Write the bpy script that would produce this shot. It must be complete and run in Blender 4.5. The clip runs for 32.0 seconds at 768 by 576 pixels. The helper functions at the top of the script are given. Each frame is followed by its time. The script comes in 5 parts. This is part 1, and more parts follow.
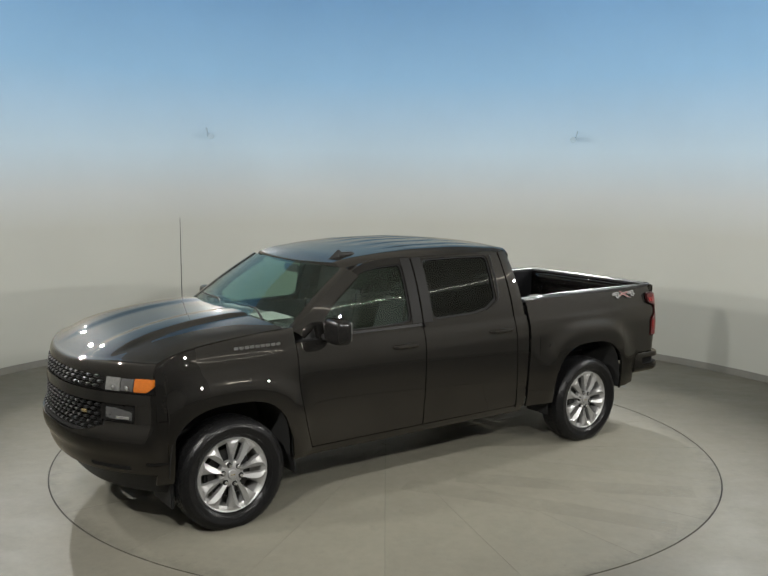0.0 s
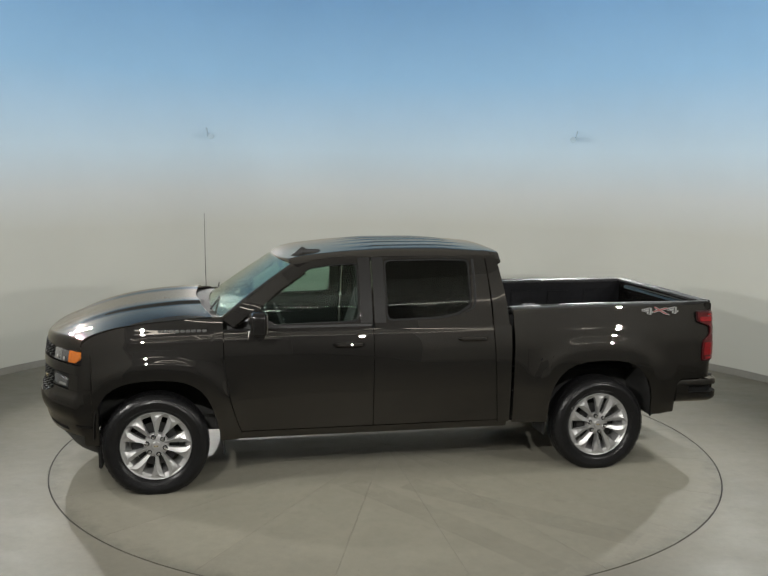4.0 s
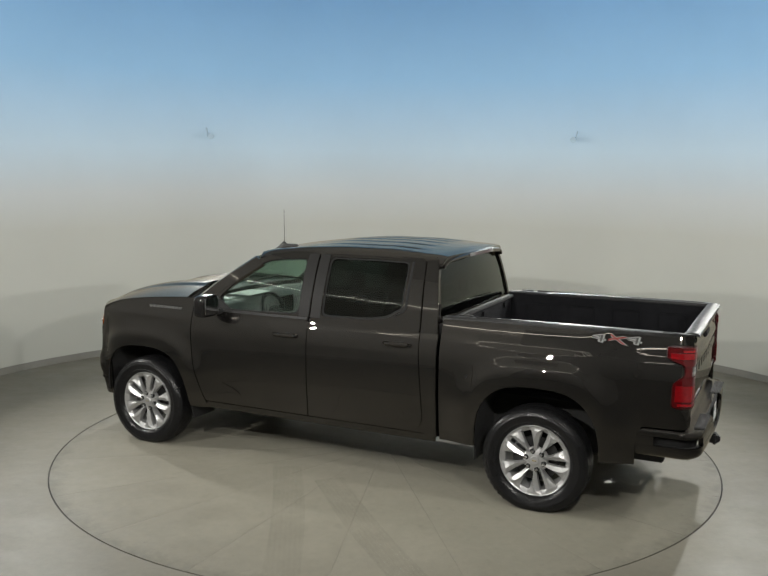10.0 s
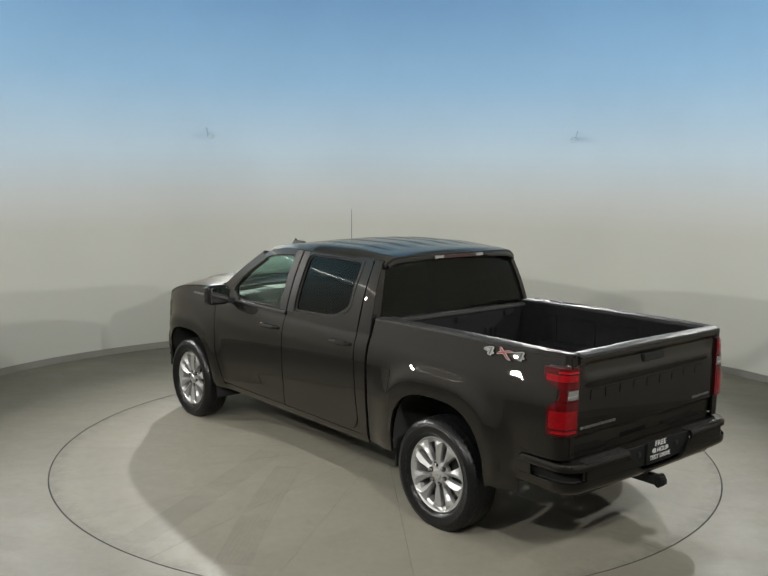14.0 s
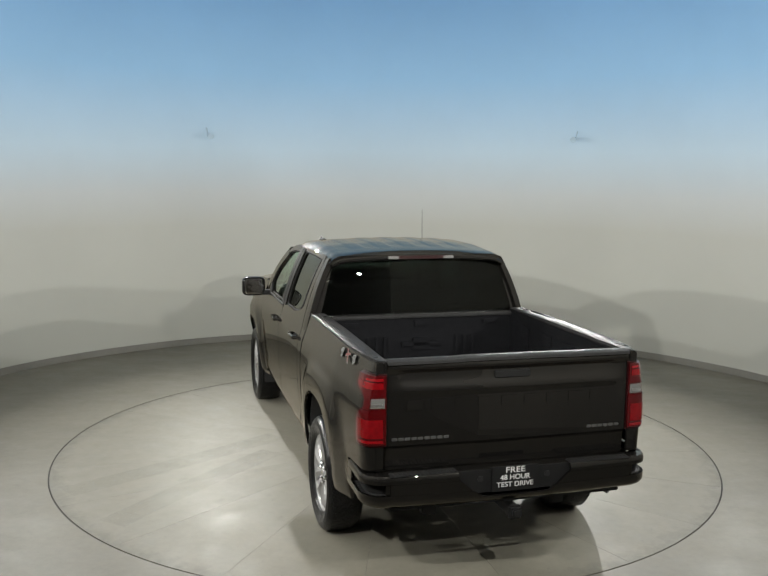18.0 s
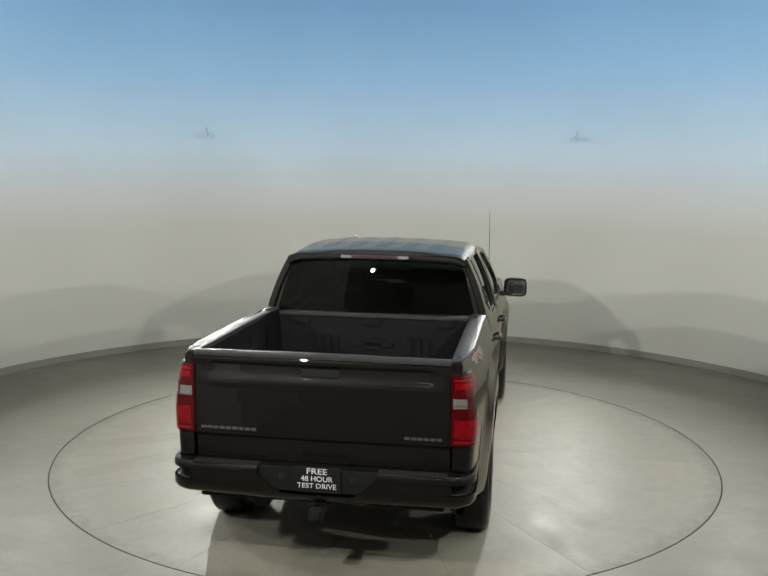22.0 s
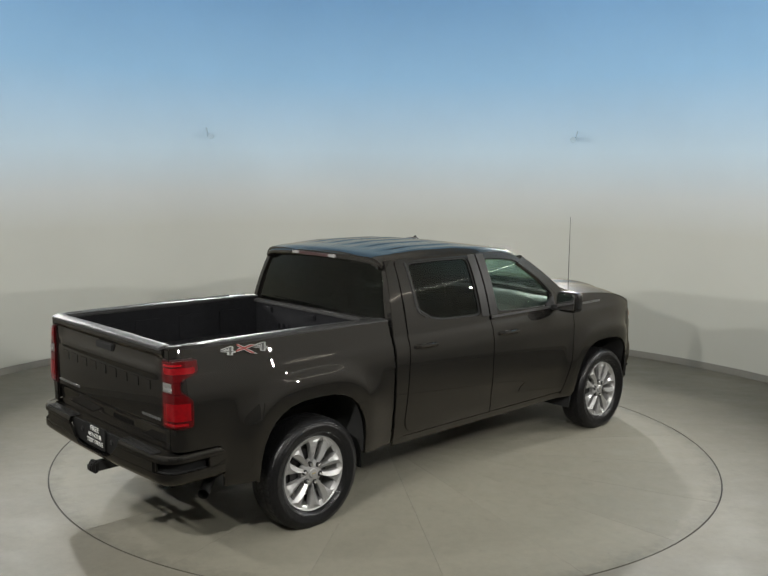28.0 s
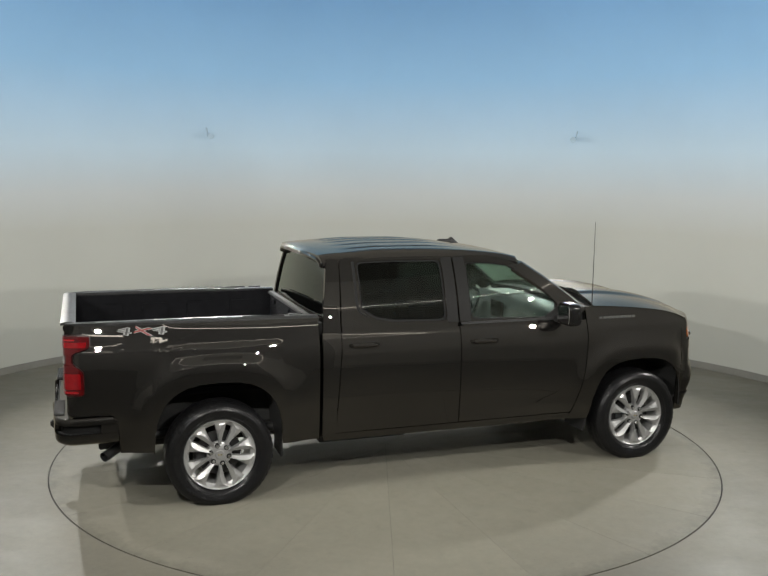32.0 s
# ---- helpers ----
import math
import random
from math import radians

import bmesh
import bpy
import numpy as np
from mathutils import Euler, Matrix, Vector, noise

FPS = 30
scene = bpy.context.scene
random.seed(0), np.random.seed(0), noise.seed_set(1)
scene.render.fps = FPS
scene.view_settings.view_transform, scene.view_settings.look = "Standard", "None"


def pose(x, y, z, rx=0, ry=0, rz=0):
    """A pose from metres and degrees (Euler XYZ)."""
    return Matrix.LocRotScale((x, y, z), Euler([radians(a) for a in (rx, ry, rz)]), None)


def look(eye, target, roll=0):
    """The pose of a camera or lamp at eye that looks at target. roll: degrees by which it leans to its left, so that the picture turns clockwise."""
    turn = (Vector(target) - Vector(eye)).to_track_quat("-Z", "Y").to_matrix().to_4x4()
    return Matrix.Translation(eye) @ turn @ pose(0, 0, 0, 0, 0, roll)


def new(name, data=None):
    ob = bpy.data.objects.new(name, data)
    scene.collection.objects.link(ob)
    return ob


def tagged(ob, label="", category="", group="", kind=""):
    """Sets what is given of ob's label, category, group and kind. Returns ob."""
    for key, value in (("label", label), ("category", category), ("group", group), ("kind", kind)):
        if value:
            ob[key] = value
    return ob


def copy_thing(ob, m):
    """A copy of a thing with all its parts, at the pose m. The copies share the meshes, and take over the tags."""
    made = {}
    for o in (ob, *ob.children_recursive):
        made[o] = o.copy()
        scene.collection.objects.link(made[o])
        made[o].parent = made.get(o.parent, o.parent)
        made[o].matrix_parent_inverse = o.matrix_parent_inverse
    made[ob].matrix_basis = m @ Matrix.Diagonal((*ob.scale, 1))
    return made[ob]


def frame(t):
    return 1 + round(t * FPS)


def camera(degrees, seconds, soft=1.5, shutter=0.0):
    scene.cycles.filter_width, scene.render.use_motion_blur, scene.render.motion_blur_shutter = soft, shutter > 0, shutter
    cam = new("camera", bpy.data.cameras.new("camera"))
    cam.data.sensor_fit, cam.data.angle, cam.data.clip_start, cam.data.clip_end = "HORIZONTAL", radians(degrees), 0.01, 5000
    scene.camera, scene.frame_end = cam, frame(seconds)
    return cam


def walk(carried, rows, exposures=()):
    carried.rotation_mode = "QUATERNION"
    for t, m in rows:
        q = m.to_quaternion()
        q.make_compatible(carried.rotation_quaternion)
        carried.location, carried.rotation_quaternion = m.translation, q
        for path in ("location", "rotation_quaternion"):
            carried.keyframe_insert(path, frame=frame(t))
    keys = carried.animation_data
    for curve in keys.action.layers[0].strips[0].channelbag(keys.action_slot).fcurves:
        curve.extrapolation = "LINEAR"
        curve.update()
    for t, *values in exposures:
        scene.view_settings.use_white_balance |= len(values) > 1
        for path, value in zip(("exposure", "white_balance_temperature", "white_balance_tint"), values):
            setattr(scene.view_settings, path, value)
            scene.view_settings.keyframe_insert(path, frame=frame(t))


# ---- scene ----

# ---------------------------------------------------------------- camera
cam = camera(47.36, 32.0, soft=1.5)
EYE = Vector((0.0, -8.018, 2.570))
AIM = EYE + Vector((-0.0034, 0.9911, -0.1333))
STAND = look(EYE, AIM, 0.61)
walk(cam, [(0.0, STAND), (32.0, STAND)])

# ---------------------------------------------------------------- light
world = bpy.data.worlds.new("world")
scene.world = world
world.use_nodes = True
world.node_tree.nodes["Background"].inputs[0].default_value = (0.5, 0.5, 0.48, 1)
world.node_tree.nodes["Background"].inputs[1].default_value = 0.02
scene.view_settings.exposure = 0.0

CEILING = 5.30
WALL_R = 5.43
LAMP_POWER = 70.0
# a ring of floodlights on the round wall, aimed at the turntable
LAMP_SPOTS = ((0, 3.05, 0.85), (324.5, 3.05, 0.70), (286, 3.06, 0.88), (252, 3.06, 1.10), (215.5, 3.05, 0.92), (181, 3.06, 0.95), (153.5, 3.05, 0.95), (119, 3.02, 1.10), (60, 3.02, 1.10), (26.5, 3.05, 0.95))
LAMPS = [(5.2 * math.cos(radians(a)), 5.2 * math.sin(radians(a)), z, w) for a, z, w in LAMP_SPOTS]
for lx, ly, lz, share in LAMPS:
    data = bpy.data.lights.new("floodlight_glow", "AREA")
    data.shape, data.size, data.energy = "DISK", 0.072, LAMP_POWER * share
    data.color = (1.0, 0.98, 0.925)
    data.spread = radians(120)
    ob = new("floodlight_glow", data)
    ob.matrix_world = look((lx, ly, lz), (lx * 0.1, ly * 0.1, 2.1))


# ---------------------------------------------------------------- materials
def shader(name):
    m = bpy.data.materials.new(name)
    m.use_nodes = True
    nt = m.node_tree
    return m, nt, nt.nodes["Principled BSDF"]


def noise_node(nt, scale, detail=4.0, rough=0.6, stretch=None):
    co = nt.nodes.new("ShaderNodeTexCoord")
    n = nt.nodes.new("ShaderNodeTexNoise")
    n.inputs["Scale"].default_value, n.inputs["Detail"].default_value, n.inputs["Roughness"].default_value = scale, detail, rough
    if stretch:
        mp = nt.nodes.new("ShaderNodeMapping")
        mp.inputs["Scale"].default_value = stretch
        nt.links.new(co.outputs["Object"], mp.inputs["Vector"])
        nt.links.new(mp.outputs["Vector"], n.inputs["Vector"])
    else:
        nt.links.new(co.outputs["Object"], n.inputs["Vector"])
    return n


def ramp(nt, source, stops):
    r = nt.nodes.new("ShaderNodeValToRGB")
    while len(r.color_ramp.elements) < len(stops):
        r.color_ramp.elements.new(0.5)
    for e, (p, c) in zip(r.color_ramp.elements, stops):
        e.position = p
        e.color = (*c, 1) if isinstance(c, tuple) else (c, c, c, 1)
    nt.links.new(source, r.inputs["Fac"])
    return r


def plain(name, colour, rough=0.5, metal=0.0, vary=0.12, scale=9.0, bump=0.0, bump_scale=120.0, coat=0.0, rvary=0.04, spec=0.5):
    """A surface with blotches of two sizes in colour and gloss, and a fine relief."""
    m, nt, b = shader(name)
    n1, n2 = noise_node(nt, scale), noise_node(nt, scale * 9)
    mix = nt.nodes.new("ShaderNodeMath")
    mix.operation = "MULTIPLY_ADD"
    nt.links.new(n1.outputs["Fac"], mix.inputs[0])
    mix.inputs[1].default_value = 0.7
    half = nt.nodes.new("ShaderNodeMath")
    half.operation = "MULTIPLY"
    nt.links.new(n2.outputs["Fac"], half.inputs[0])
    half.inputs[1].default_value = 0.3
    nt.links.new(half.outputs[0], mix.inputs[2])
    lo, hi = tuple(c * (1 - vary) for c in colour), tuple(min(1, c * (1 + vary)) for c in colour)
    r = ramp(nt, mix.outputs[0], [(0.3, lo), (0.7, hi)])
    nt.links.new(r.outputs["Color"], b.inputs["Base Color"])
    rr = ramp(nt, n2.outputs["Fac"], [(0.3, max(0.02, rough - rvary)), (0.7, min(1.0, rough + rvary))])
    nt.links.new(rr.outputs["Color"], b.inputs["Roughness"])
    b.inputs["Metallic"].default_value = metal
    b.inputs["Specular IOR Level"].default_value = spec
    b.inputs["Coat Weight"].default_value = coat
    b.inputs["Coat Roughness"].default_value = 0.03
    if bump:
        n3 = noise_node(nt, bump_scale, 3.0)
        bp = nt.nodes.new("ShaderNodeBump")
        bp.inputs["Strength"].default_value = bump
        bp.inputs["Distance"].default_value = 0.004
        nt.links.new(n3.outputs["Fac"], bp.inputs["Height"])
        nt.links.new(bp.outputs["Normal"], b.inputs["Normal"])
    return m


def car_paint(name, base, flake_rough, clear):
    """Flake layer under a hard lacquer, its mirror tinted warm to take the wall's blue out of reflections."""
    m = plain(name, base, flake_rough, 0.4, vary=0.10, scale=260, rvary=0.05, spec=0.06)
    nt = m.node_tree
    b, out = nt.nodes["Principled BSDF"], nt.nodes["Material Output"]
    b.inputs["Specular Tint"].default_value = (0.15, 0.14, 0.12, 1)
    gl, fr, mx = nt.nodes.new("ShaderNodeBsdfGlossy"), nt.nodes.new("ShaderNodeFresnel"), nt.nodes.new("ShaderNodeMixShader")
    gl.inputs["Color"].default_value = (*clear, 1)
    gl.inputs["Roughness"].default_value = 0.012
    fr.inputs["IOR"].default_value = 1.62
    nt.links.new(fr.outputs[0], mx.inputs[0])
    nt.links.new(b.outputs[0], mx.inputs[1])
    nt.links.new(gl.outputs[0], mx.inputs[2])
    nt.links.new(mx.outputs[0], out.inputs["Surface"])
    return m


def pane_material(name, tint, gloss_rough=0.0):
    m, nt, b = shader(name)
    nt.nodes.remove(b)
    out = nt.nodes["Material Output"]
    tr, gl = nt.nodes.new("ShaderNodeBsdfTransparent"), nt.nodes.new("ShaderNodeBsdfGlossy")
    tr.inputs["Color"].default_value = (*tint, 1)
    gl.inputs["Roughness"].default_value = gloss_rough
    # gloss colour warmed to offset the blue mirrored from the wall
    gl.inputs["Color"].default_value = (0.86, 0.88, 0.79, 1)
    lw, mx = nt.nodes.new("ShaderNodeLayerWeight"), nt.nodes.new("ShaderNodeMixShader")
    lw.inputs["Blend"].default_value = 0.5
    pw, ad = nt.nodes.new("ShaderNodeMath"), nt.nodes.new("ShaderNodeMath")
    pw.operation, ad.operation = "POWER", "MULTIPLY_ADD"
    pw.inputs[1].default_value = 5.0
    ad.inputs[1].default_value, ad.inputs[2].default_value = 0.95, 0.04
    nt.links.new(lw.outputs["Facing"], pw.inputs[0])
    nt.links.new(pw.outputs[0], ad.inputs[0])
    nt.links.new(ad.outputs[0], mx.inputs[0])
    nt.links.new(tr.outputs[0], mx.inputs[1])
    nt.links.new(gl.outputs[0], mx.inputs[2])
    nt.links.new(mx.outputs[0], out.inputs["Surface"])
    return m


def glowing(name, colour, strength):
    m, nt, b = shader(name)
    b.inputs["Emission Color"].default_value = (*colour, 1)
    b.inputs["Emission Strength"].default_value = strength
    b.inputs["Base Color"].default_value = (0.8, 0.8, 0.8, 1)
    return m


def track_material():
    """Thin grey-brown tyre dust: patchy, with the ribs of the tread along it."""
    m, nt, b = shader("tyre dust")
    out = nt.nodes["Material Output"]
    b.inputs["Base Color"].default_value = (0.085, 0.080, 0.060, 1)
    b.inputs["Roughness"].default_value = 0.8
    uv = nt.nodes.new("ShaderNodeTexCoord")
    wave = nt.nodes.new("ShaderNodeTexWave")
    wave.bands_direction = "Y"
    wave.inputs["Scale"].default_value, wave.inputs["Distortion"].default_value, wave.inputs["Detail"].default_value = 9.0, 1.2, 2.0
    nt.links.new(uv.outputs["Object"], wave.inputs["Vector"])
    patch = noise_node(nt, 2.3, 6.0, 0.7)
    a = ramp(nt, wave.outputs["Fac"], [(0.25, 0.7), (0.8, 1.0)])
    p = ramp(nt, patch.outputs["Fac"], [(0.36, 0.04), (0.66, 0.14)])
    fac, tr, mx = nt.nodes.new("ShaderNodeMath"), nt.nodes.new("ShaderNodeBsdfTransparent"), nt.nodes.new("ShaderNodeMixShader")
    fac.operation = "MULTIPLY"
    nt.links.new(a.outputs["Color"], fac.inputs[0])
    nt.links.new(p.outputs["Color"], fac.inputs[1])
    nt.links.new(fac.outputs[0], mx.inputs[0])
    nt.links.new(tr.outputs[0], mx.inputs[1])
    nt.links.new(b.outputs[0], mx.inputs[2])
    nt.links.new(mx.outputs[0], out.inputs["Surface"])
    return m


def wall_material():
    """Warm grey paint; the sky-blue fade towards the top stands in for an overlaid tint. Two plain greys on the
    entrance side.
    """
    m, nt, b = shader("wall paint with sky tint")
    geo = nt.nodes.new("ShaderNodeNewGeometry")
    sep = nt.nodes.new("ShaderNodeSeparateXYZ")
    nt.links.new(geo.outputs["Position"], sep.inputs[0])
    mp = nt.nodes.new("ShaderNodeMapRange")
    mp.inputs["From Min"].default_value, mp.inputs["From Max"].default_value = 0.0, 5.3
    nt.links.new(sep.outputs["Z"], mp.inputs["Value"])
    r = ramp(nt, mp.outputs[0], WALL_SKY_TINT)
    n1, n2 = noise_node(nt, 0.7, 3.0), noise_node(nt, 60.0, 2.0)
    mx = nt.nodes.new("ShaderNodeMix")
    mx.data_type, mx.blend_type = "RGBA", "MULTIPLY"
    mx.inputs["Factor"].default_value = 1.0
    v = ramp(nt, n1.outputs["Fac"], [(0.3, 0.95), (0.7, 1.0)])
    far = nt.nodes.new("ShaderNodeMapRange")
    far.inputs["From Min"].default_value, far.inputs["From Max"].default_value = -0.3, 1.6
    nt.links.new(sep.outputs["Y"], far.inputs["Value"])
    side = nt.nodes.new("ShaderNodeMix")
    side.data_type = "RGBA"
    near = ramp(nt, mp.outputs[0], [(0.0, (0.33, 0.326, 0.308)), (0.64, (0.33, 0.326, 0.308)), (0.68, (0.50, 0.495, 0.47)), (1.0, (0.50, 0.495, 0.47))])
    nt.links.new(near.outputs["Color"], side.inputs["A"])
    nt.links.new(far.outputs[0], side.inputs["Factor"])
    nt.links.new(r.outputs["Color"], side.inputs["B"])
    nt.links.new(side.outputs["Result"], mx.inputs["A"])
    nt.links.new(v.outputs["Color"], mx.inputs["B"])
    nt.links.new(mx.outputs["Result"], b.inputs["Base Color"])
    b.inputs["Roughness"].default_value = 0.62
    bp = nt.nodes.new("ShaderNodeBump")
    bp.inputs["Strength"].default_value, bp.inputs["Distance"].default_value = 0.05, 0.002
    nt.links.new(n2.outputs["Fac"], bp.inputs["Height"])
    nt.links.new(bp.outputs["Normal"], b.inputs["Normal"])
    return m


def concrete(name, base, rough, wedges=False):
    """Sealed concrete: broad clouds, trowel streaks, specks and scuffs."""
    m, nt, b = shader(name)
    broad, fine = noise_node(nt, 0.55, 5.0), noise_node(nt, 14.0, 6.0, 0.7)
    if wedges:
        info = nt.nodes.new("ShaderNodeObjectInfo")
        for n in (broad, fine):
            n.noise_dimensions = "4D"
            nt.links.new(info.outputs["Random"], n.inputs["W"])
    streak = noise_node(nt, 2.2, 5.0, 0.65, (1.0, 1.7, 1.0))
    spots = noise_node(nt, 6.5, 6.0, 0.72)
    a = ramp(nt, broad.outputs["Fac"], [(0.3, tuple(c * 0.86 for c in base)), (0.7, tuple(c * 1.08 for c in base))])
    f = ramp(nt, fine.outputs["Fac"], [(0.3, 0.87), (0.68, 1.0)])
    s = ramp(nt, streak.outputs["Fac"], [(0.35, 0.93), (0.6, 1.0)])
    d = ramp(nt, spots.outputs["Fac"], [(0.57, 1.0), (0.74, 0.84)])
    specks = noise_node(nt, 48.0, 2.0, 0.5)
    k = ramp(nt, specks.outputs["Fac"], [(0.715, 1.0), (0.76, 0.70)])
    layers = [f.outputs["Color"], s.outputs["Color"], d.outputs["Color"], k.outputs["Color"]]
    if wedges:
        co = nt.nodes.new("ShaderNodeTexCoord")
        far = nt.nodes.new("ShaderNodeVectorMath")
        far.operation = "LENGTH"
        nt.links.new(co.outputs["Object"], far.inputs[0])
        band = nt.nodes.new("ShaderNodeMapRange")
        band.inputs["From Min"].default_value, band.inputs["From Max"].default_value = 2.62, 2.97
        nt.links.new(far.outputs["Value"], band.inputs["Value"])
        grit = noise_node(nt, 9.0, 8.0, 0.75)
        grit.noise_dimensions = "4D"
        nt.links.new(info.outputs["Random"], grit.inputs["W"])
        both = nt.nodes.new("ShaderNodeMath")
        both.operation = "MULTIPLY"
        nt.links.new(grit.outputs["Fac"], both.inputs[0])
        nt.links.new(band.outputs[0], both.inputs[1])
        layers.append(ramp(nt, both.outputs[0], [(0.30, 1.0), (0.62, 0.62)]).outputs["Color"])
    last = a.outputs["Color"]
    for other in layers:
        mx = nt.nodes.new("ShaderNodeMix")
        mx.data_type, mx.blend_type = "RGBA", "MULTIPLY"
        mx.inputs["Factor"].default_value = 1.0
        nt.links.new(last, mx.inputs["A"])
        nt.links.new(other, mx.inputs["B"])
        last = mx.outputs["Result"]
    nt.links.new(last, b.inputs["Base Color"])
    rr = ramp(nt, streak.outputs["Fac"], [(0.3, rough - 0.08), (0.7, rough + 0.10)])
    nt.links.new(rr.outputs["Color"], b.inputs["Roughness"])
    b.inputs["Specular IOR Level"].default_value = 0.45
    bp = nt.nodes.new("ShaderNodeBump")
    bp.inputs["Strength"].default_value, bp.inputs["Distance"].default_value = 0.25, 0.003
    nt.links.new(fine.outputs["Fac"], bp.inputs["Height"])
    nt.links.new(bp.outputs["Normal"], b.inputs["Normal"])
    return m


# from 0.42 up an overlaid blue tint is put into the wall colour
WALL_SKY_TINT = [(0.0, (0.452, 0.457, 0.412)), (0.33, (0.462, 0.467, 0.43)), (0.42, (0.52, 0.55, 0.56)), (0.54, (0.50, 0.64, 0.76)), (0.74, (0.33, 0.58, 0.86)), (1.0, (0.24, 0.50, 0.86))]
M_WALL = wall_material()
M_FLOOR = concrete("sealed concrete floor", (0.174, 0.164, 0.132), 0.48)
M_DISC = concrete("turntable concrete", (0.205, 0.194, 0.157), 0.50, True)
M_TRACK = track_material()
M_BASE = plain("grey vinyl skirting", (0.20, 0.195, 0.175), 0.45, vary=0.10, scale=3)
M_CEIL = plain("ceiling paint", (0.42, 0.415, 0.40), 0.8, vary=0.05, scale=2)
M_DARKWALL = plain("corridor paint", (0.30, 0.295, 0.28), 0.7, vary=0.10, scale=2)
M_GROOVE = plain("black rubber joint", (0.022, 0.021, 0.019), 0.8, vary=0.4, scale=6)
M_PAINT = car_paint("dark brown metallic paint", (0.0084, 0.0081, 0.0077), 0.48, (0.80, 0.74, 0.65))
M_BLACK = plain("black moulded plastic", (0.016, 0.016, 0.016), 0.48, vary=0.15, bump=0.15, bump_scale=500, spec=0.14)
M_GLOSSBLACK = plain("gloss black plastic", (0.0065, 0.0063, 0.006), 0.20, vary=0.1, spec=0.20)
M_GRILLE = plain("black grille plastic", (0.0065, 0.0065, 0.0068), 0.34, vary=0.15, spec=0.22)
M_UNDER = plain("dusty underbody black", (0.0125, 0.0125, 0.0122), 0.75, vary=0.4, scale=14, bump=0.3)
M_LINER = plain("spray-in bed liner", (0.0060, 0.0062, 0.0072), 0.70, vary=0.25, scale=20, bump=0.8, bump_scale=260, spec=0.06)
M_SEAL = plain("black window rubber", (0.010, 0.010, 0.010), 0.7, vary=0.1, spec=0.1)
M_RAILCAP = plain("bed rail cap", (0.022, 0.022, 0.022), 0.45, vary=0.25, scale=14, bump=0.3, bump_scale=420, spec=0.15)
M_APPLIQUE = plain("satin pillar trim", (0.0115, 0.0113, 0.011), 0.45, vary=0.08, scale=40, spec=0.06)
M_RUBBER = plain("dressed tyre rubber", (0.0058, 0.0058, 0.0062), 0.30, vary=0.25, scale=25, bump=0.55, bump_scale=45, rvary=0.12, spec=0.22)
M_ALLOY = plain("silver painted alloy", (0.32, 0.32, 0.316), 0.34, 0.55, vary=0.02, scale=12, rvary=0.005)
# base colour darkened for the shade behind the spokes; the exhaust shares it
M_ALLOYDARK = plain("shaded brake and barrel metal", (0.05, 0.05, 0.05), 0.5, 0.8, vary=0.2, scale=20)
M_CHROME = plain("bright chrome", (0.72, 0.72, 0.72), 0.10, 1.0, vary=0.03, rvary=0.04)
M_BADGE = plain("satin silver lettering", (0.22, 0.22, 0.215), 0.30, 0.85, vary=0.05)
M_RED = plain("red lamp lens", (0.046, 0.0007, 0.0015), 0.12, vary=0.25, scale=22, coat=0.35)
M_REDGLOW = plain("bright red lamp cell", (0.16, 0.0022, 0.0045), 0.12, vary=0.3, scale=45, coat=1.0)
M_REDCORE = plain("red lamp core", (0.125, 0.0013, 0.0030), 0.12, vary=0.3, scale=30, coat=0.4)
M_REDDEEP = plain("deep red lamp lens", (0.014, 0.0006, 0.001), 0.30, vary=0.25, scale=60, coat=0.15)
M_SMOKE = plain("clear lamp over dark reflector", (0.085, 0.085, 0.085), 0.12, 0.5, vary=0.15, scale=30, coat=1.0)
M_REFLECTOR = plain("lamp reflector", (0.62, 0.62, 0.61), 0.12, 0.9, vary=0.1, scale=60, coat=1.0)
M_CLEARLENS = plain("clear reflector lamp", (0.13, 0.13, 0.125), 0.15, 0.25, vary=0.2, scale=70, coat=1.0)
M_AMBER = plain("amber lamp lens", (0.30, 0.080, 0.006), 0.15, vary=0.2, scale=70, coat=1.0)
M_WHITE = plain("white lettering", (0.62, 0.62, 0.61), 0.5, vary=0.03)
M_DECALRED = plain("red decal", (0.11, 0.018, 0.016), 0.4, vary=0.05, spec=0.12)
M_DECALGREY = plain("silver decal", (0.135, 0.135, 0.132), 0.4, vary=0.05, spec=0.12)
M_DECALFILL = plain("grey decal fill", (0.030, 0.030, 0.029), 0.4, vary=0.05, spec=0.12)
M_GOLD = plain("gold emblem", (0.36, 0.29, 0.15), 0.28, 0.8, vary=0.05)
M_SEAT = plain("black seat cloth", (0.012, 0.012, 0.0125), 0.85, vary=0.2, scale=40, spec=0.12)
M_DASH = plain("grey dashboard vinyl", (0.032, 0.0335, 0.0325), 0.6, vary=0.1, scale=30)
M_PAPER = plain("white paper sheet", (0.36, 0.36, 0.345), 0.8, vary=0.03)
M_CLEAR = pane_material("clear green glass", (0.74, 0.84, 0.79))
M_PRIVACY = pane_material("privacy glass", (0.17, 0.185, 0.185))
M_MIRROR = plain("mirror glass", (0.75, 0.75, 0.75), 0.02, 1.0, vary=0.0, rvary=0.0)
M_STRIP = glowing("lit strip", (1.0, 0.98, 0.93), 14.0)
M_PANEL = glowing("lit diffuser", (1.0, 0.97, 0.92), 12.0)
M_CAN = plain("pale blue lamp housing", (0.42, 0.55, 0.66), 0.5)


